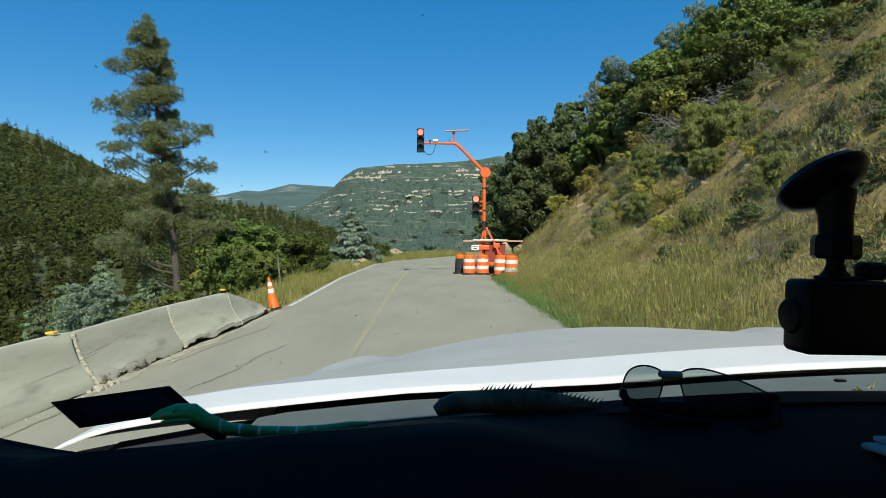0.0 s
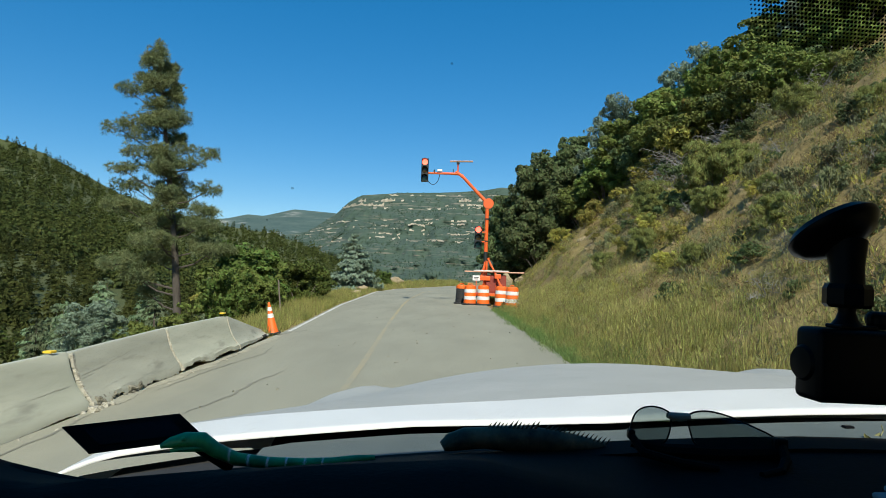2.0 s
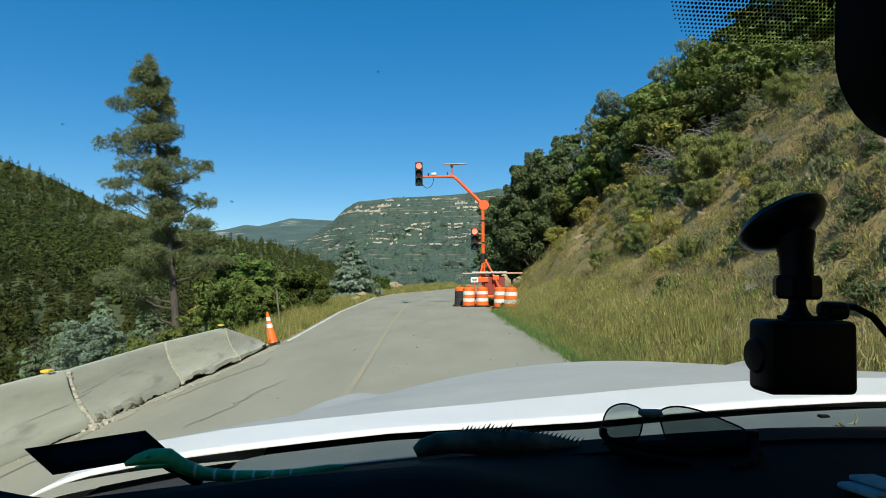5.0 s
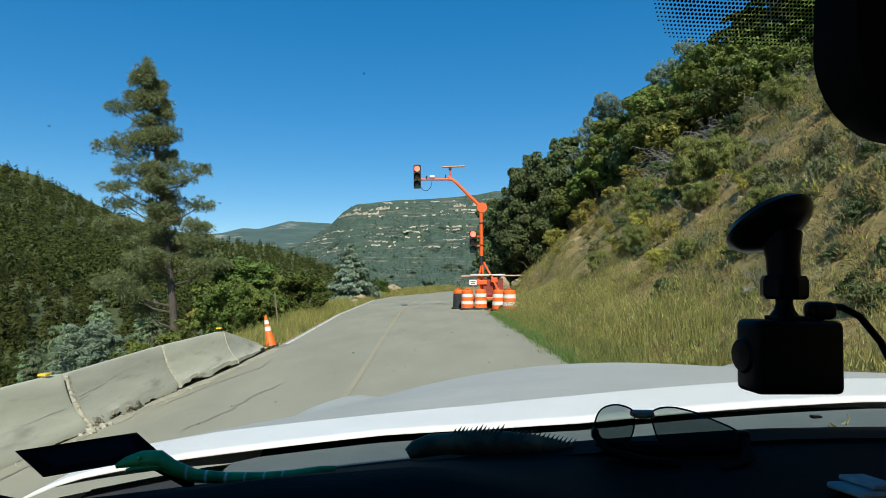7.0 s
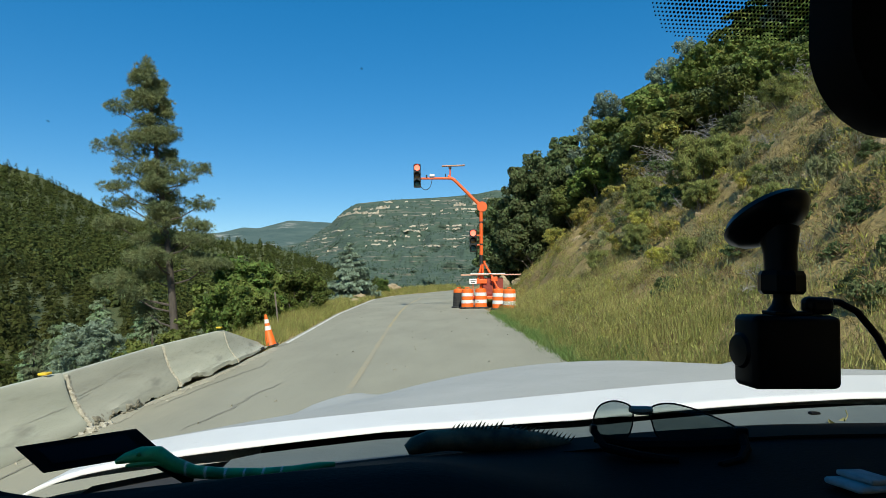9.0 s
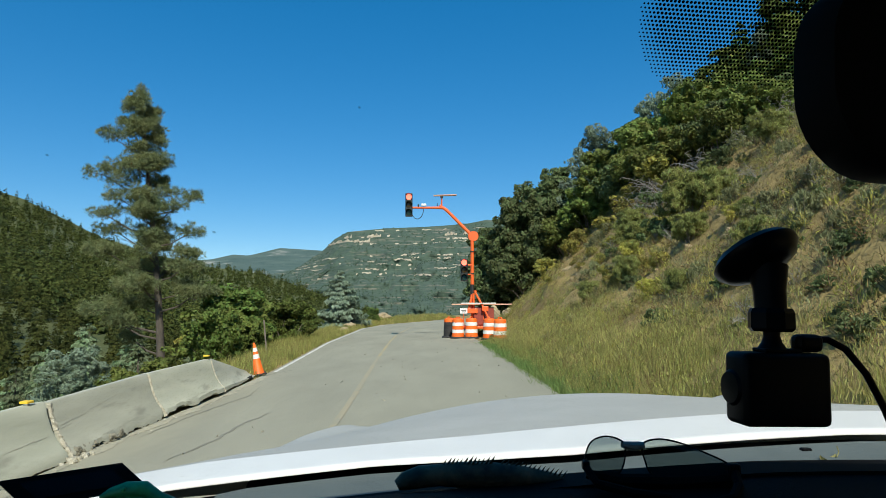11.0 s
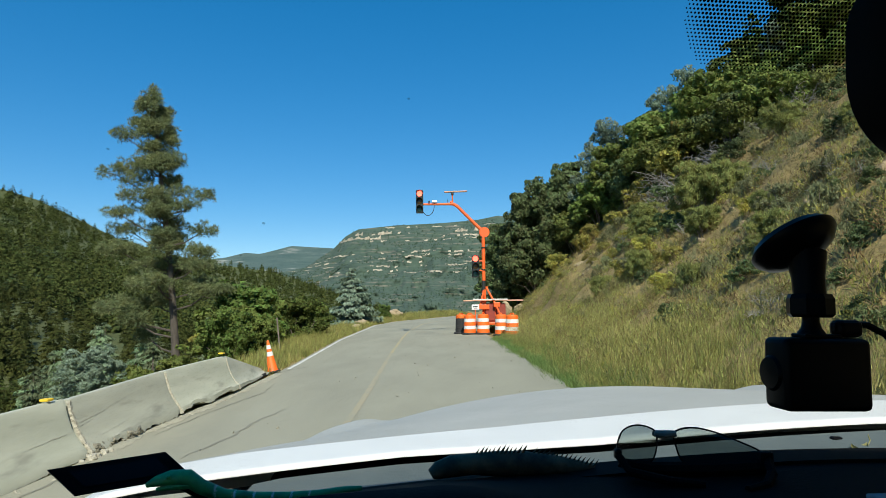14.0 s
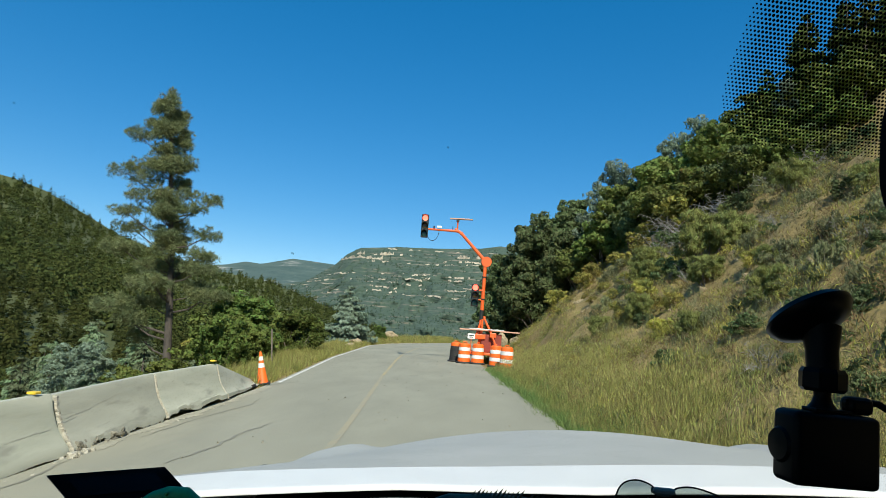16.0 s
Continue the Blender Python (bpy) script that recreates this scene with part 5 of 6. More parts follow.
    for x in (1.45, 2.85):
        wheel = part("wheel", lathe([(0.18, -0.09), (0.30, -0.09), (0.325, -0.05), (0.325, 0.05), (0.30, 0.09), (0.18, 0.09)], 24, Matrix.Translation((x, y + 0.35, float(ground_or_road(x, y)) + 0.325)) @ Matrix.Rotation(radians(90), 4, "Y")), RUBBER, ob)
        part("rim", lathe([(0.17, -0.092), (0.12, -0.07), (0.12, 0.07), (0.17, 0.092)], 20, Matrix.Translation((x, y + 0.35, float(ground_or_road(x, y)) + 0.325)) @ Matrix.Rotation(radians(90), 4, "Y")), ALU, wheel)
    for x in (1.25, 2.95):
        part("jack", tube([(x, y - 0.4, 0.9), (x, y - 0.4, ground_or_road(x, y - 0.4))], 0.035, 8), ORANGE_STEEL, ob)
    sign = part("sign", box((0.34, 0.02, 0.24), Matrix.Translation((1.50, y - 0.5, 1.28)), 0.004), SIGN_WHITE, ob, "small white notice plate")
    for k in range(2):
        part("text_bar", box((0.24 - 0.06 * k, 0.004, 0.035), Matrix.Translation((1.50, y - 0.513, 1.31 - 0.075 * k)), 0), SIGNAL_BLACK, sign)
    part("sign_post", tube([(1.5, y - 0.48, 0.55), (1.5, y - 0.48, 1.2)], 0.02, 6), ORANGE_STEEL, ob)
    return ob


signal_trailer()
post = empty("marker_post", Matrix.Translation((-5.9, 22.0, float(ground_z(-5.9, 22)))), label="thin weathered steel marker post in the grass", category="post")
part("post", box((0.05, 0.03, 1.3), Matrix.Translation((0, 0, 0.6)) @ Matrix.Rotation(radians(-6), 4, "Y"), 0.006), BARK, post)


def boulder(x, y, s, seed, label):
    bm = bmesh.new()
    pr = random.Random(seed)
    bmesh.ops.create_icosphere(bm, subdivisions=3, radius=1)
    for v in bm.verts:
        v.co *= 1 + 0.45 * noise.noise(v.co * 1.2 + Vector((seed * 7, 0, 0))) + 0.15 * noise.noise(v.co * 4 + Vector((seed, 3, 0)))
        v.co = Vector((v.co.x * s[0], v.co.y * s[1], v.co.z * s[2]))
    ob = part("boulder", bm, ROCK)
    ob.matrix_basis = pose(x, y, ground_z(x, y) + s[2] * 0.3, 0, 0, pr.uniform(0, 360))
    return tagged(ob, label, "rock", "boulders")


boulder(3.35, 33.5, (0.35, 0.6, 0.75), 1, "tan boulder at the toe of the hill")
boulder(4.0, 32.0, (0.28, 0.4, 0.3), 2, "tan rock poking out of the slope")
boulder(5.9, 25.9, (0.2, 0.28, 0.24), 3, "tan rock poking out of the slope")
boulder(-5.9, 44.5, (0.6, 0.5, 0.3), 4, "pale boulder on the outer verge")
boulder(-4.6, 55.5, (1.0, 0.6, 0.4), 5, "pale boulder on the outer verge")
boulder(-5.6, 39.5, (0.4, 0.4, 0.22), 6, "pale boulder on the outer verge")
clump("slope_stones", [(x, y, float(ground_z(x, y)), rr.uniform(0.02, 0.085)) for x, y in [(right_edge(yy) + rr.uniform(3.5, 11), yy) for yy in [6 + 19 * rr.random() ** 1.4 for _ in range(420)]]], ROCK, "loose tan stones on the bare slope", 12, "stones")
clump("road_pebbles", [(x, y, float(road_z(x, y)) + 0.004, rr.uniform(0.008, 0.022)) for x, y in [(rr.uniform(-3.6, 1.9), rr.uniform(7, 30)) for _ in range(60)]], TAR, "small dark pebbles on the road", 13, "stones")

# ---- the parked pickup ----
CX = 0.35
REAR_X = (-0.55, -0.40, -0.297, -0.12, 0.09, 0.244, 0.48, 0.61, 0.9, 1.25)
REAR_Z = (1.262, 1.275, 1.284, 1.290, 1.298, 1.308, 1.326, 1.335, 1.343, 1.34)


def rear_y(x):
    return 0.86 - 0.285 * (x - CX) ** 2


def rear_z(x):
    return float(np.interp(x, REAR_X, REAR_Z))


def hood_front_y(x):
    return 1.95 - 0.30 * ((x - CX) / 0.85) ** 2


def hood_z(x, y):
    y0, yc, y1 = rear_y(x), rear_y(x) + 0.16, hood_front_y(x)
    zf = 1.236 - 0.15 * (x - 0.60) ** 2
    z = rear_z(x)
    if y < yc:
        return z
    w = (y - yc) / (y1 - yc)
    z = z + (zf - z) * w ** 1.1
    for c in (-0.26, 0.95):
        s = min(1, max(0, (w - 0.50) / 0.35))
        z += 0.028 * math.exp(-((x - c) / 0.085) ** 4) * s * s * (3 - 2 * s)
    if w > 0.94:
        z -= 0.05 * ((w - 0.94) / 0.06) ** 2
    return z


def edge_drop(x):
    q = max(0, abs(x - CX) - 0.74) / 0.13
    return 0.05 * q ** 2


car = empty("pickup_truck", Matrix(), label="white dusty pickup truck seen from the driver's seat", category="car")


def hood_sheet(y_of, rows, xs, rear=True, front=True):
    v = []
    for j in range(rows + 1):
        for x in xs:
            y = y_of(x, j / rows)
            v.append((x, y, hood_z(x, y) - edge_drop(x)))
    n = len(xs)
    f = [(j * n + i, j * n + i + 1, (j + 1) * n + i + 1, (j + 1) * n + i) for j in range(rows) for i in range(n - 1)]
    # turned-down rims so that the sheet has thickness
    k = len(v)
    if rear:
        v += [(x, y + 0.001, z - 0.004) for x, y, z in v[:n]]
        f += [(i, k + i, k + i + 1, i + 1) for i in range(n - 1)]
    k = len(v)
    base = rows * n
    if front:
        v += [(x, y + 0.01, z - 0.12) for x, y, z in v[base:base + n]]
        f += [(base + i, base + i + 1, k + i + 1, k + i) for i in range(n - 1)]
    return mesh_from("hood", v, f, True)


hx = np.linspace(-0.50, 1.20, 69)


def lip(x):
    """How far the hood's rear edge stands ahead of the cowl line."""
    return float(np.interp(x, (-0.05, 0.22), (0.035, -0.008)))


# the hood is grey ahead of the crease and white behind it
part("hood", hood_sheet(lambda x, q: rear_y(x) + 0.16 + (hood_front_y(x) - rear_y(x) - 0.16) * q, 40, hx, False), HOOD_GREY, car, "dust-specked grey hood with two raised bulges")
part("hood_rear_panel", hood_sheet(lambda x, q: rear_y(x) + lip(x) + (0.16 - lip(x)) * q, 5, hx, True, False), HOOD_WHITE, car, "white rear strip of the hood")
for s, nm in ((-1, "fender"), (1, "fender")):
    xe = CX + s * 0.86
    v = []
    for k in range(25):
        y = 0.45 + 1.45 * k / 24
        z = hood_z(xe - s * 0.01, max(y, rear_y(xe) + 0.01)) - edge_drop(xe) - 0.012
        for dx, dz in ((0.0, 0.0), (0.05, -0.02), (0.09, -0.07), (0.11, -0.3), (0.11, -0.75)):
            v.append((xe + s * (dx + 0.006), y, z + dz))
    f = [(k * 5 + i, k * 5 + i + 1, (k + 1) * 5 + i + 1, (k + 1) * 5 + i) for k in range(24) for i in range(4)]
    part(nm, mesh_from(nm, v, f, True), HOOD_WHITE, car)
part("grille", box((1.7, 0.12, 0.6), Matrix.Translation((CX, 1.72, 0.80)), 0.03), BLACK_PLASTIC, car)
part("bumper", box((1.9, 0.2, 0.25), Matrix.Translation((CX, 1.78, 0.5)), 0.05), ALU, car)
for x in (CX - 0.82, CX + 0.82):
    for y in (1.15, -3.15):
        wheel = part("wheel", lathe([(0.22, -0.12), (0.36, -0.12), (0.39, -0.08), (0.39, 0.08), (0.36, 0.12), (0.22, 0.12)], 28, Matrix.Translation((x, y, float(road_z(x, y)) + 0.39)) @ Matrix.Rotation(radians(90), 4, "Y")), RUBBER, car)
        part("rim", lathe([(0.21, -0.10), (0.10, -0.06), (0.10, 0.06), (0.21, 0.10)], 20, Matrix.Translation((x, y, float(road_z(x, y)) + 0.39)) @ Matrix.Rotation(radians(90), 4, "Y")), ALU, wheel)


def ribbon(name, xs, near, far, mat, label="", thick=0.02):
    """A band across the car between two lines of (y, z) given as functions of x."""
    v = []
    for x in xs:
        (ya, za), (yb, zb) = near(x), far(x)
        v += [(x, ya, za), (x, yb, zb), (x, yb, zb - thick), (x, ya, za - thick)]
    f = []
    for i in range(len(xs) - 1):
        for k in range(4):
            f.append((4 * i + k, 4 * i + 4 + k, 4 * i + 4 + (k + 1) % 4, 4 * i + (k + 1) % 4))
    f += [(3, 2, 1, 0), tuple(4 * (len(xs) - 1) + k for k in range(4))]
    return part(name, mesh_from(name, v, f), mat, car, label)


cx = np.linspace(-0.42, 1.12, 50)


def dash_edge_z(x):
    return float(np.interp(x, (-0.47, -0.41, -0.36, -0.24, 0, 0.43, 1.15), (1.334, 1.304, 1.286, 1.287, 1.295, 1.317, 1.335)))



# black strip: rubber seal plus the hood lip's shade, put in as colour
ribbon("hood_seal", cx, lambda x: (rear_y(x) - 0.05, rear_z(x) - 0.040), lambda x: (rear_y(x) + 0.10, rear_z(x) - 0.034), RUBBER, "black strip for the shade and seal below the hood's edge")
ribbon("cowl_end", np.linspace(-0.42, -0.235, 10), lambda x: (rear_y(x) - 0.105, rear_z(x) - 0.016), lambda x: (rear_y(x) - 0.012, rear_z(x) - 0.016), RUBBER, "dark end of the cowl")
ribbon("cowl", np.linspace(-0.235, 1.12, 46), lambda x: (rear_y(x) - 0.105, rear_z(x) - 0.013), lambda x: (rear_y(x) + float(np.interp(x, (-0.32, -0.22), (-0.055, lip(x) - 0.012))), rear_z(x) - 0.010), COWL_GREY, "grey plastic cowl panel")
ribbon("glass_border", cx, lambda x: (rear_y(x) - 0.16, dash_edge_z(x) + 0.001), lambda x: (rear_y(x) - 0.105, dash_edge_z(x)), FRIT, "black border at the glass foot", 0.004)


def dash_z(x, y):
    ye, ze = rear_y(x) - 0.105, dash_edge_z(x)
    hood = float(np.interp(x, (-0.46, 0.02, 0.22), (1, 1, 0)))
    rise = 0.94 * (1.5 - ze) / ye * max(0, ye - max(y, 0.50)) * hood
    return ze - 0.003 + rise - 0.03 * max(0, 0.50 - y) / 0.14


dv = []
dxs = np.linspace(-0.46, 1.16, 60)
for j in range(13):
    q = j / 12
    for x in dxs:
        y = 0.36 + (rear_y(x) - 0.10 - 0.36) * q
        dv.append((x, y, dash_z(x, y)))
nd = len(dxs)
df = [(j * nd + i, j * nd + i + 1, (j + 1) * nd + i + 1, (j + 1) * nd + i) for j in range(12) for i in range(nd - 1)]
k0 = len(dv)
dv += [(x, 0.33, 0.75) for x in dxs]
df += [(i, k0 + i, k0 + i + 1, i + 1) for i in range(nd - 1)]
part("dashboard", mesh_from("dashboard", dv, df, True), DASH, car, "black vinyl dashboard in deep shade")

# glass: one raked plane, slightly narrower at the top
G_Y, G_Z, G_RAKE = 0.77, 1.30, 0.87


def on_glass(x, z):
    """The glass's y at a height, over the car's roll."""
    return G_Y - (z - G_Z - 0.05 * (x - CX)) / G_RAKE - 0.20 * (x - CX) ** 2


gv2, gf2 = [], []
gz = np.linspace(1.26, 1.77, 14)
gxs = np.linspace(-0.46, 1.16, 28)
for z in gz:
    for x in gxs:
        xx = CX + (x - CX) * (1 - 0.12 * (z - 1.26) / 0.6)
        gv2.append((xx, on_glass(xx, z), z))
ng = len(gxs)
gf2 = [(j * ng + i, j * ng + i + 1, (j + 1) * ng + i + 1, (j + 1) * ng + i) for j in range(len(gz) - 1) for i in range(ng - 1)]
shield = part("windshield", mesh_from("windshield", gv2, gf2, True), GLASS, car, "clean windshield glass")
shield.visible_shadow = False

# ceramic dots round the mirror's foot
dots = []
pitch = 0.0024
hexa = [(math.cos(math.pi * k / 3), math.sin(math.pi * k / 3)) for k in range(6)]
half, z_low, corner = 0.200, 1.647, 0.035
for j in range(62):
    z = z_low + 0.0015 + j * pitch * 0.66
    for i in range(-85, 86):
        x = CX + (i + 0.5 * (j % 2)) * pitch
        dx, dz = abs(x - CX) - (half - corner), (z_low + corner) - z
        out = math.hypot(max(dx, 0), max(dz, 0)) - corner
        if out > 0:
            continue
        r = 0.00098 * (0.55 + 0.45 * min(1, -out / 0.012))
        for c, s in hexa:
            zz = z + s * r * 0.66
            dots.append((x + c * r, on_glass(x + c * r, zz) - 0.002, zz))
part("glass_dots", quads_mesh("glass_dots", dots, 6), FRIT, car, "fine black ceramic dots on the glass")
bm = bmesh.new()
rows_top = [[bm.verts.new((x, on_glass(x, z) - 0.002, z)) for x in np.linspace(-0.1, 0.8, 12)] for z in (1.748, 1.76, 1.772)]
for a, b in zip(rows_top, rows_top[1:]):
    for i in range(11):
        bm.faces.new((a[i], a[i + 1], b[i + 1], b[i]))
part("sunshade_band", bm, FRIT, car)

# pillars, roof and the cabin behind
for s in (-1, 1):
    xb = CX + s * 0.835
    part("pillar", tube([(xb - s * 0.0, 0.66, 1.24), (xb - s * 0.0, 0.56, 1.30), (xb - s * 0.02, 0.46, 1.38), (xb - s * 0.05, 0.28, 1.60), (xb - s * 0.08, 0.08, 1.78)], [0.035, 0.045, 0.05, 0.05, 0.05], 10), CABIN, car, smooth=True)


def roof_edge(x):
    return 0.255 - 0.32 * (x - CX) ** 2


v, n = [], 25
for j in range(9):
    q = j / 8
    for x in np.linspace(CX - 0.82, CX + 0.82, n):
        y = roof_edge(x) + (-2.25 - roof_edge(x)) * q
        v.append((x, y, 1.775 + 0.15 * math.sin(min(1, q * 2.5) * math.pi / 2) - 0.06 * (x - CX) ** 2))
v += [(x, y, z + 0.035) for x, y, z in v]
h = 9 * n
f = [(j * n + i + o, j * n + i + 1 + o, (j + 1) * n + i + 1 + o, (j + 1) * n + i + o) for o in (0, h) for j in range(8) for i in range(n - 1)] + [(i, i + 1, h + i + 1, h + i) for i in range(n - 1)]
part("roof", mesh_from("roof", v, f, True), CABIN, car)
part("roof_panel", mesh_from("roof_panel", [(x, y - 0.03, z + 0.006) for x, y, z in v[h:]], [(j * n + i, j * n + i + 1, (j + 1) * n + i + 1, (j + 1) * n + i) for j in range(8) for i in range(n - 1)], True), HOOD_WHITE, car)
part("bed_floor", box((1.68, 2.1, 0.08), Matrix.Translation((CX, -3.2, 0.72)), 0.01), RUBBER, car)
part("tailgate", box((1.62, 0.08, 0.6), Matrix.Translation((CX, -4.27, 0.98)), 0.025), HOOD_WHITE, car)
part("cabin_rear", box((1.6, 0.06, 1.3), Matrix.Translation((CX, -2.16, 1.2)), 0.02), CABIN, car)
for s in (-1, 1):
    part("door", box((0.08, 1.25, 0.78), Matrix.Translation((CX + s * 0.86, -0.20, 0.84)), 0.025), HOOD_WHITE, car)
    part("rear_door", box((0.08, 1.22, 0.78), Matrix.Translation((CX + s * 0.86, -1.45, 0.84)), 0.025), HOOD_WHITE, car)
    part("bed_side", box((0.10, 2.2, 0.80), Matrix.Translation((CX + s * 0.86, -3.2, 0.88)), 0.03), HOOD_WHITE, car)
    part("centre_pillar", box((0.06, 0.12, 0.62), Matrix.Translation((CX + s * 0.81, -0.83, 1.52)) @ Matrix.Rotation(radians(-s * 7), 4, "Y"), 0.015), CABIN, car)
    part("rear_pillar", box((0.08, 0.5, 0.75), Matrix.Translation((CX + s * 0.78, -1.95, 1.55)), 0.02), CABIN, car)
    part("seat", box((0.5, 0.55, 0.2), Matrix.Translation((CX + s * 0.38, -0.55, 0.85)), 0.06), CABIN, car)
    part("seat_back", box((0.5, 0.16, 0.72), Matrix.Translation((CX + s * 0.38, -0.88, 1.22)) @ Matrix.Rotation(radians(-12), 4, "X"), 0.06), CABIN, car)
part("cabin_floor", box((1.7, 3.0, 0.08), Matrix.Translation((CX, -0.8, 0.5)), 0.02), CABIN, car)


def rounded_slab(w, h, depth, r, m):
    """A slab with an outline rounded at its corners and softened rims."""
    bm = bmesh.new()
    loop = [(sx * (w / 2 - r) + r * math.cos(a), sz * (h / 2 - r) + r * math.sin(a)) for sx, sz, a0 in ((1, 1, 0), (-1, 1, 90), (-1, -1, 180), (1, -1, 270)) for a in [radians(a0 + 90 * k / 8) for k in range(9)]]
    rings = [[bm.verts.new(m @ Vector((x * s, y, z * s))) for x, z in loop] for s, y in ((0.93, -depth / 2), (0.98, -depth * 0.42), (1.0, -depth * 0.2), (1.0, depth * 0.2), (0.94, depth * 0.42), (0.80, depth / 2))]
    for a, b in zip(rings, rings[1:]):
        for i in range(len(loop)):
            bm.faces.new((a[i], a[(i + 1) % len(loop)], b[(i + 1) % len(loop)], b[i]))
    bm.faces.new(rings[0])
    bm.faces.new(rings[-1][::-1])
    return bm


mirror = part("rear_view_mirror", rounded_slab(0.272, 0.100, 0.035, 0.040, Matrix.Translation((0.345, 0.29, 1.614)) @ Matrix.Rotation(radians(3), 4, "Y") @ Matrix.Rotation(radians(10), 4, "Z")), FRIT, car, "black rear-view mirror housing", True)
part("mirror_stalk", tube([(0.352, 0.31, 1.63), (0.352, 0.33, 1.68), (0.352, 0.345, 1.70)], [0.012, 0.011, 0.02], 10), BLACK_PLASTIC, mirror)


# ---- things on the dash ----
def dashcam():
    ob = empty("dash_camera", pose(0.300, 0.46, 1.4445, 0, 1.5, 5), label="black dash camera hanging from a suction mount", category="dash camera")
    part("body", box((0.0700, 0.030, 0.0550), Matrix.Translation((-0.0013, 0, 0.0002)), 0.005, 3), BLACK_PLASTIC, ob, smooth=True)
    part("lens", lathe([(0.0145, 0), (0.0145, 0.010), (0.012, 0.013), (0.004, 0.014)], 24, Matrix.Translation((-0.0335, 0.004, 0.0)) @ Matrix.Rotation(radians(-90), 4, "Y") @ Matrix.Translation((0, 0, -0.008))), BLACK_PLASTIC, ob, smooth=True)
    part("foot", box((0.030, 0.018, 0.003), Matrix.Translation((-0.001, 0, 0.0292)), 0.001), BLACK_PLASTIC, ob)
    part("neck", lathe([(0.011, 0.030), (0.0075, 0.035), (0.006, 0.040), (0.0065, 0.045)], 16, Matrix.Translation((-0.005, 0, 0))), BLACK_PLASTIC, ob, smooth=True)
    part("joint_nut", lathe([(0.0145, 0.0435), (0.0168, 0.046), (0.0168, 0.058), (0.0150, 0.0615)], 8, Matrix.Translation((-0.005, 0, 0))), BLACK_PLASTIC, ob)
    part("arm", tube([(-0.005, 0, 0.058), (-0.0045, 0.002, 0.075), (-0.003, 0.006, 0.094)], [0.0115, 0.0118, 0.0150], 14), BLACK_PLASTIC, ob, smooth=True)
    tilt = Matrix.Translation((-0.006, 0.014, 0.101)) @ Matrix.Rotation(radians(-17), 4, "Y") @ Matrix.Rotation(radians(-30), 4, "X")
    part("suction_cup", lathe([(0.010, 0.011), (0.030, 0.009), (0.0345, 0.004), (0.034, 0.0), (0.028, -0.007), (0.020, -0.011), (0.012, -0.014)], 36, tilt), CUP_RUBBER, ob, smooth=True)
    part("lever", box((0.016, 0.012, 0.012), Matrix.Translation((0.012, 0.008, 0.110)) @ Matrix.Rotation(radians(-17), 4, "Y"), 0.004), BLACK_PLASTIC, ob)
    part("plug", box((0.022, 0.014, 0.014), Matrix.Translation((0.024, 0, 0.035)), 0.005, 3), BLACK_PLASTIC, ob)
    part("cable", tube([(0.032, 0, 0.038), (0.042, 0, 0.038), (0.055, -0.002, 0.031), (0.070, -0.004, 0.012), (0.083, -0.006, -0.015), (0.094, -0.01, -0.05), (0.10, -0.01, -0.14)], 0.0028, 8), BLACK_PLASTIC, ob)
    return ob


dashcam()


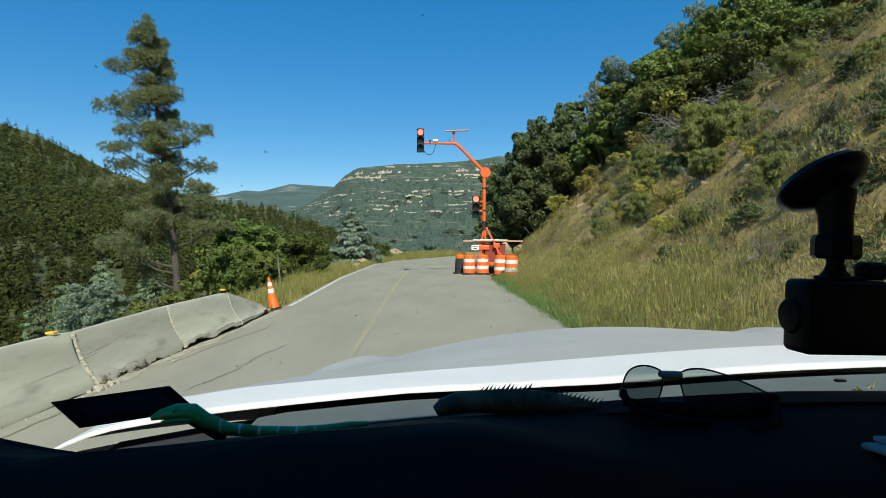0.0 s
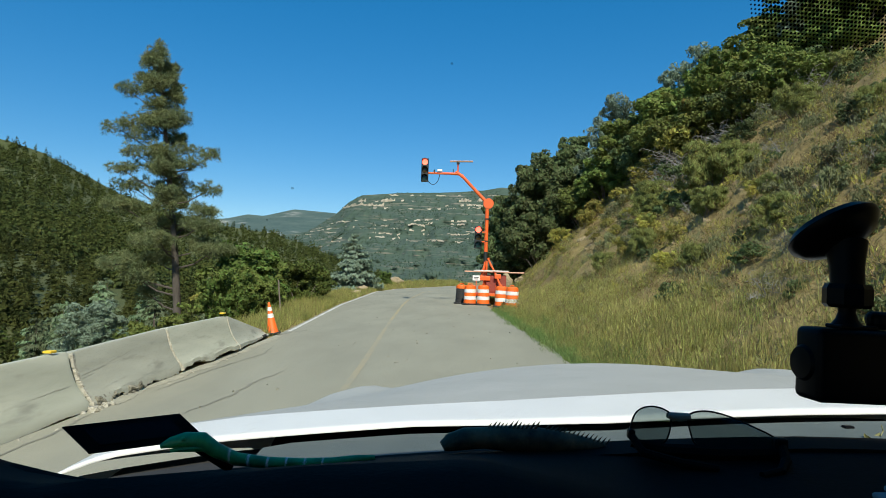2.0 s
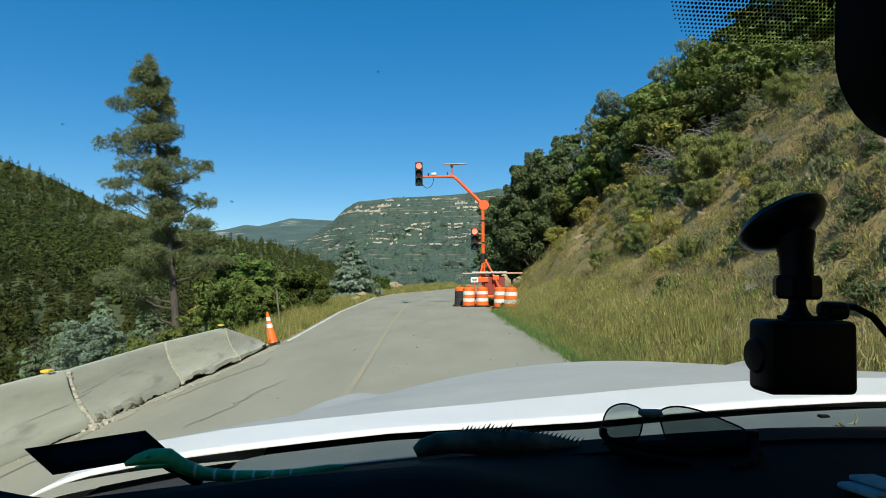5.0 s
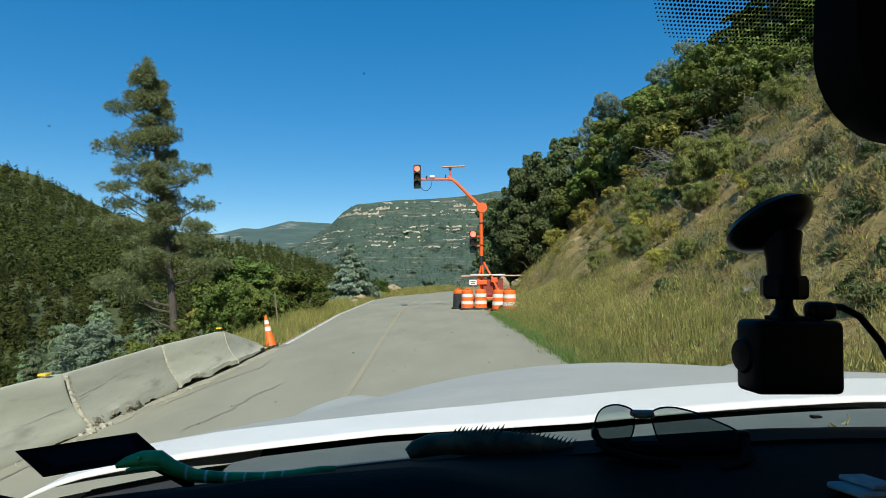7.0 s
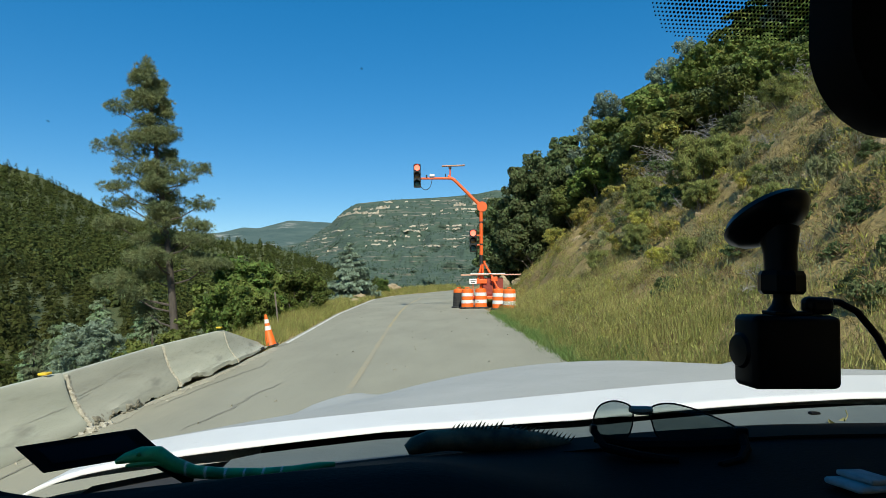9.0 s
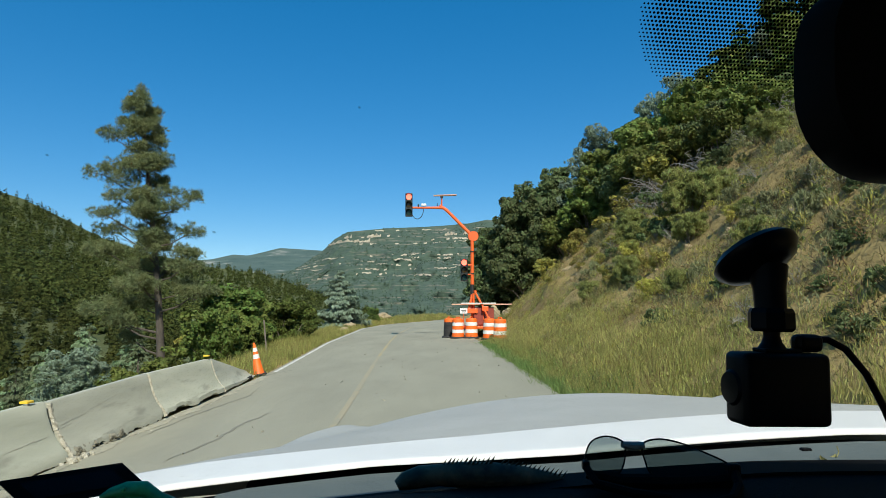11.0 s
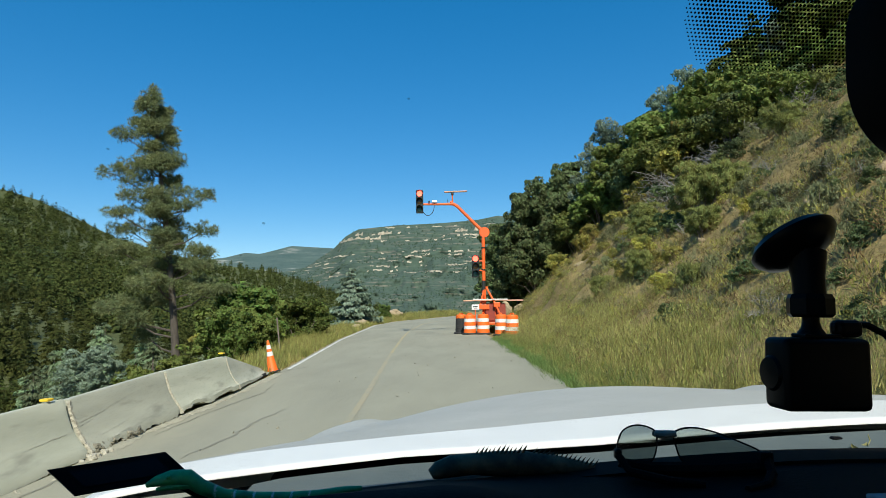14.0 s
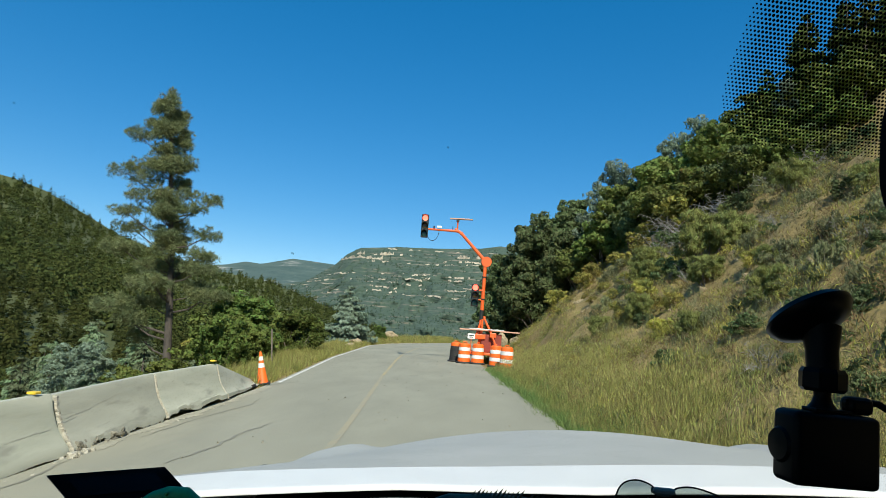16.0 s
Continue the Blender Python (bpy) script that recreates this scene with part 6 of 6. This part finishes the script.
def sunglasses():
    """Wraparound sunglasses resting on their lower rims and temples."""
    ob = empty("sunglasses", pose(0.263, 0.70, 1.354, 0, 1, 0), label="black-framed sunglasses with grey lenses lying on the dash", category="sunglasses")
    left = [(-0.010, -0.006), (-0.016, 0.001), (-0.032, 0.0045), (-0.048, 0.000), (-0.056, -0.012), (-0.058, -0.028), (-0.052, -0.038), (-0.034, -0.040), (-0.018, -0.036), (-0.011, -0.022)]
    right = [(0.010, -0.006), (0.017, 0.000), (0.034, 0.002), (0.056, -0.002), (0.078, -0.010), (0.096, -0.018), (0.100, -0.027), (0.080, -0.034), (0.046, -0.037), (0.020, -0.036), (0.012, -0.020)]

    def smooth_loop(pts):
        n, out = len(pts), []
        for i in range(n):
            p0, p1, p2, p3 = (Vector(pts[(i + k) % n]) for k in (-1, 0, 1, 2))
            for t in (0, 0.25, 0.5, 0.75):
                out.append(0.5 * (2 * p1 + (p2 - p0) * t + (2 * p0 - 5 * p1 + 4 * p2 - p3) * t * t + (3 * p1 - p0 - 3 * p2 + p3) * t ** 3))
        return [Vector((p.x, -4.0 * max(0, abs(p.x) - 0.02) ** 2 + 0.10 * p.y, p.y)) for p in out]
    for pts in (left, right):
        loop = smooth_loop(pts)
        bm = bmesh.new()
        bm.faces.new([bm.verts.new(p) for p in loop])
        lens = part("lens", bm, LENS, ob, "smoked grey lens")
        lens.visible_shadow = False
        part("rim", tube(loop + loop[:1], 0.0010, 6, False), BLACK_PLASTIC, ob)
    part("folded_temple", tube([(-0.056, -0.006, -0.036), (-0.02, -0.012, -0.042), (0.04, -0.02, -0.040), (0.100, -0.028, -0.034)], [0.005, 0.008, 0.009, 0.008], 8), DASH, ob)
    part("bridge", tube([(-0.013, 0, -0.0045), (-0.007, 0.001, -0.0060), (0, 0.001, -0.0066), (0.007, 0.001, -0.0060), (0.013, 0, -0.0050)], [0.0034, 0.0048, 0.0052, 0.0048, 0.0034], 10), BRIDGE_GREY, ob, "bridge, grey from skylight put into its colour")
    part("end_piece", box((0.014, 0.012, 0.014), Matrix.Translation((0.101, -0.028, -0.024)), 0.003), BLACK_PLASTIC, ob)
    part("end_piece", box((0.008, 0.012, 0.012), Matrix.Translation((-0.057, -0.008, -0.026)), 0.003), BLACK_PLASTIC, ob)
    part("temple", tube([(0.102, -0.03, -0.026), (0.096, -0.05, -0.036), (0.080, -0.07, -0.042), (0.055, -0.08, -0.044)], [0.005, 0.0055, 0.005, 0.004], 8), DASH, ob)
    part("temple", tube([(-0.057, -0.012, -0.028), (-0.050, -0.03, -0.040), (-0.015, -0.05, -0.044), (0.02, -0.06, -0.045)], [0.0045, 0.005, 0.005, 0.004], 8), DASH, ob)
    return ob


sunglasses()


def figurine(name, spine, radii, mat, label, category, spikes=(), extra=None):
    """A rubber toy animal as one plain mesh: a bent tapering body with a head, legs and a ridge."""
    bm = bmesh.new()
    tube(spine, radii, 12, True, bm)
    for (p, h, lean) in spikes:
        p = Vector(p)
        r = h * 0.27
        base = [bm.verts.new(p + Vector((r * math.cos(a) * 1.4, r * math.sin(a), -0.002))) for a in (0, 2.1, 4.2)]
        tip = bm.verts.new(p + Vector((lean * h, 0, h)))
        for i in range(3):
            bm.faces.new((base[i], base[(i + 1) % 3], tip))
    if extra:
        extra(bm)
    me = bm_mesh(name, bm, True)
    me.materials.append(mat)
    return tagged(new(name, me), label, category)


ig = [(-0.008, 0.700, 1.306), (0.000, 0.702, 1.310), (0.018, 0.705, 1.314), (0.040, 0.708, 1.315), (0.070, 0.712, 1.314), (0.105, 0.716, 1.312), (0.140, 0.72, 1.309), (0.168, 0.725, 1.305), (0.186, 0.73, 1.303)]
ig_r = [0.006, 0.010, 0.0125, 0.012, 0.0145, 0.0145, 0.012, 0.009, 0.005]
ig_spikes = [((0.043 + 0.0050 * k, 0.708, 1.3265 + 0.0006 * min(4, k)), 0.0068 + 0.0015 * math.sin(k * 1.3), 0.9) for k in range(12)] + [((0.112 + 0.0052 * k, 0.716 + 0.0005 * k, 1.3265 - 0.0012 * k), 0.006, 1.2) for k in range(15)]
figurine("toy_iguana", ig, ig_r, GREY_TOY, "dark grey-green rubber toy with a spiny ridge on the dash", "toy", ig_spikes)
gz0 = [(-0.274, 0.572, 1.3335), (-0.266, 0.574, 1.3365), (-0.253, 0.577, 1.339), (-0.238, 0.580, 1.338), (-0.226, 0.582, 1.329), (-0.207, 0.588, 1.319), (-0.180, 0.596, 1.314), (-0.148, 0.606, 1.311), (-0.12, 0.615, 1.310), (-0.095, 0.625, 1.311), (-0.078, 0.63, 1.312)]
gz_r = [0.0022, 0.0050, 0.0072, 0.0080, 0.0070, 0.0062, 0.0056, 0.0052, 0.0052, 0.0046, 0.0026]
figurine("toy_lizard", gz0, gz_r, GREEN_TOY, "bright green rubber toy with an open mouth on the dash", "toy", (), lambda bm: [tube([(-0.230, 0.579, 1.333), (-0.248, 0.576, 1.3315), (-0.265, 0.573, 1.3295)], [0.005, 0.0036, 0.0016], 8, True, bm)] + [bmesh.ops.create_icosphere(bm, subdivisions=2, radius=0.0022, matrix=Matrix.Translation((-0.252, 0.5695, 1.3415)))])


def tablet():
    """A thin black screen leaning on the dash."""
    tl, across, down = Vector((-0.361, 0.561, 1.351)), Vector((0.090, 0.043, 0.0052)), Vector((0.027, -0.002, -0.0222))
    w, h = across.length, down.length
    ux, uz = across / w, down / h
    n = ux.cross(uz).normalized()
    m = Matrix.Translation(tl + across / 2 + down / 2) @ Matrix(((*ux, 0), (*uz, 0), (*n, 0), (0, 0, 0, 1))).transposed()
    ob = empty("phone_screen", label="thin black glass screen propped on the dash", category="phone")
    part("case", box((w, h, 0.005), m, 0), BLACK_PLASTIC, ob)
    part("screen", box((w * 0.74, h * 0.62, 0.001), m @ Matrix.Translation((0, 0, -0.0032)), 0), SCREEN, ob)
    part("screen", box((w * 0.74, h * 0.62, 0.001), m @ Matrix.Translation((0, 0, 0.0032)), 0), SCREEN, ob)
    part("mount", tube([tl + across * 0.80 + down * 0.8 + Vector((0, 0.006, 0)), tl + across * 1.15 + down + Vector((0.0, 0.03, -0.040))], 0.006, 10), BLACK_PLASTIC, ob)
    return ob


tablet()
leaf_ob = empty("fallen_leaf", pose(0.528, 0.762, 1.3110, 0, 0, 12), label="dry yellow-green leaf curled on the dash edge", category="leaf")
bm = bmesh.new()
vs = [[bm.verts.new((x, w * (0.010 * math.sin(math.pi * (x + 0.018) / 0.036) + 0.001), 0.006 * abs(w) + 0.010 * (x / 0.018) ** 2)) for w in (-1, 0, 1)] for x in np.linspace(-0.018, 0.018, 9)]
for a, b in zip(vs, vs[1:]):
    for i in range(2):
        bm.faces.new((a[i], a[i + 1], b[i + 1], b[i]))
part("blade", bm, LEAF_DRY, leaf_ob)
leaf_ob.scale = (0.7, 0.7, 0.7)
part("stalk", tube([(0.018, 0, 0.010), (0.026, 0.002, 0.018), (0.024, 0.004, 0.028)], 0.001, 6), LEAF_DRY, leaf_ob)
sr = random.Random(19)
for _ in range(24):
    x, z = sr.uniform(-0.38, 0.55), sr.uniform(1.45, 1.72)
    r = sr.uniform(0.0004, 0.0010)
    speck = bmesh.new()
    speck.faces.new([speck.verts.new((x + r * 1.5 * c, on_glass(x + r * 1.5 * c, z + r * s) - 0.002, z + r * s)) for c, s in hexa])
    part("dried_speck", speck, DUST, shield)
nozzle = part("washer_nozzle", box((0.013, 0.010, 0.007), Matrix.Translation((0.525, 0.803, 1.3175)), 0.002), BLACK_PLASTIC, car, "washer nozzle")
part("nozzle_cup", box((0.05, 0.022, 0.003), Matrix.Translation((0.525, 0.803, 1.3135)), 0.001), SIGNAL_BLACK, car)
card = empty("folded_cloth", pose(0.408, 0.540, dash_z(0.408, 0.540), 0, 0, 20), label="pale grey crumpled cloth lying on the dark dash", category="cloth")
part("fold", box((0.055, 0.036, 0.006), Matrix.Translation((0, 0, 0.003)) @ Matrix.Rotation(radians(5), 4, "Y"), 0.003, 3), CLOTH, card, smooth=True)
part("fold", box((0.032, 0.034, 0.005), Matrix.Translation((0.006, 0.002, 0.008)) @ Matrix.Rotation(radians(6), 4, "Y"), 0.002, 3), CLOTH, card, smooth=True)
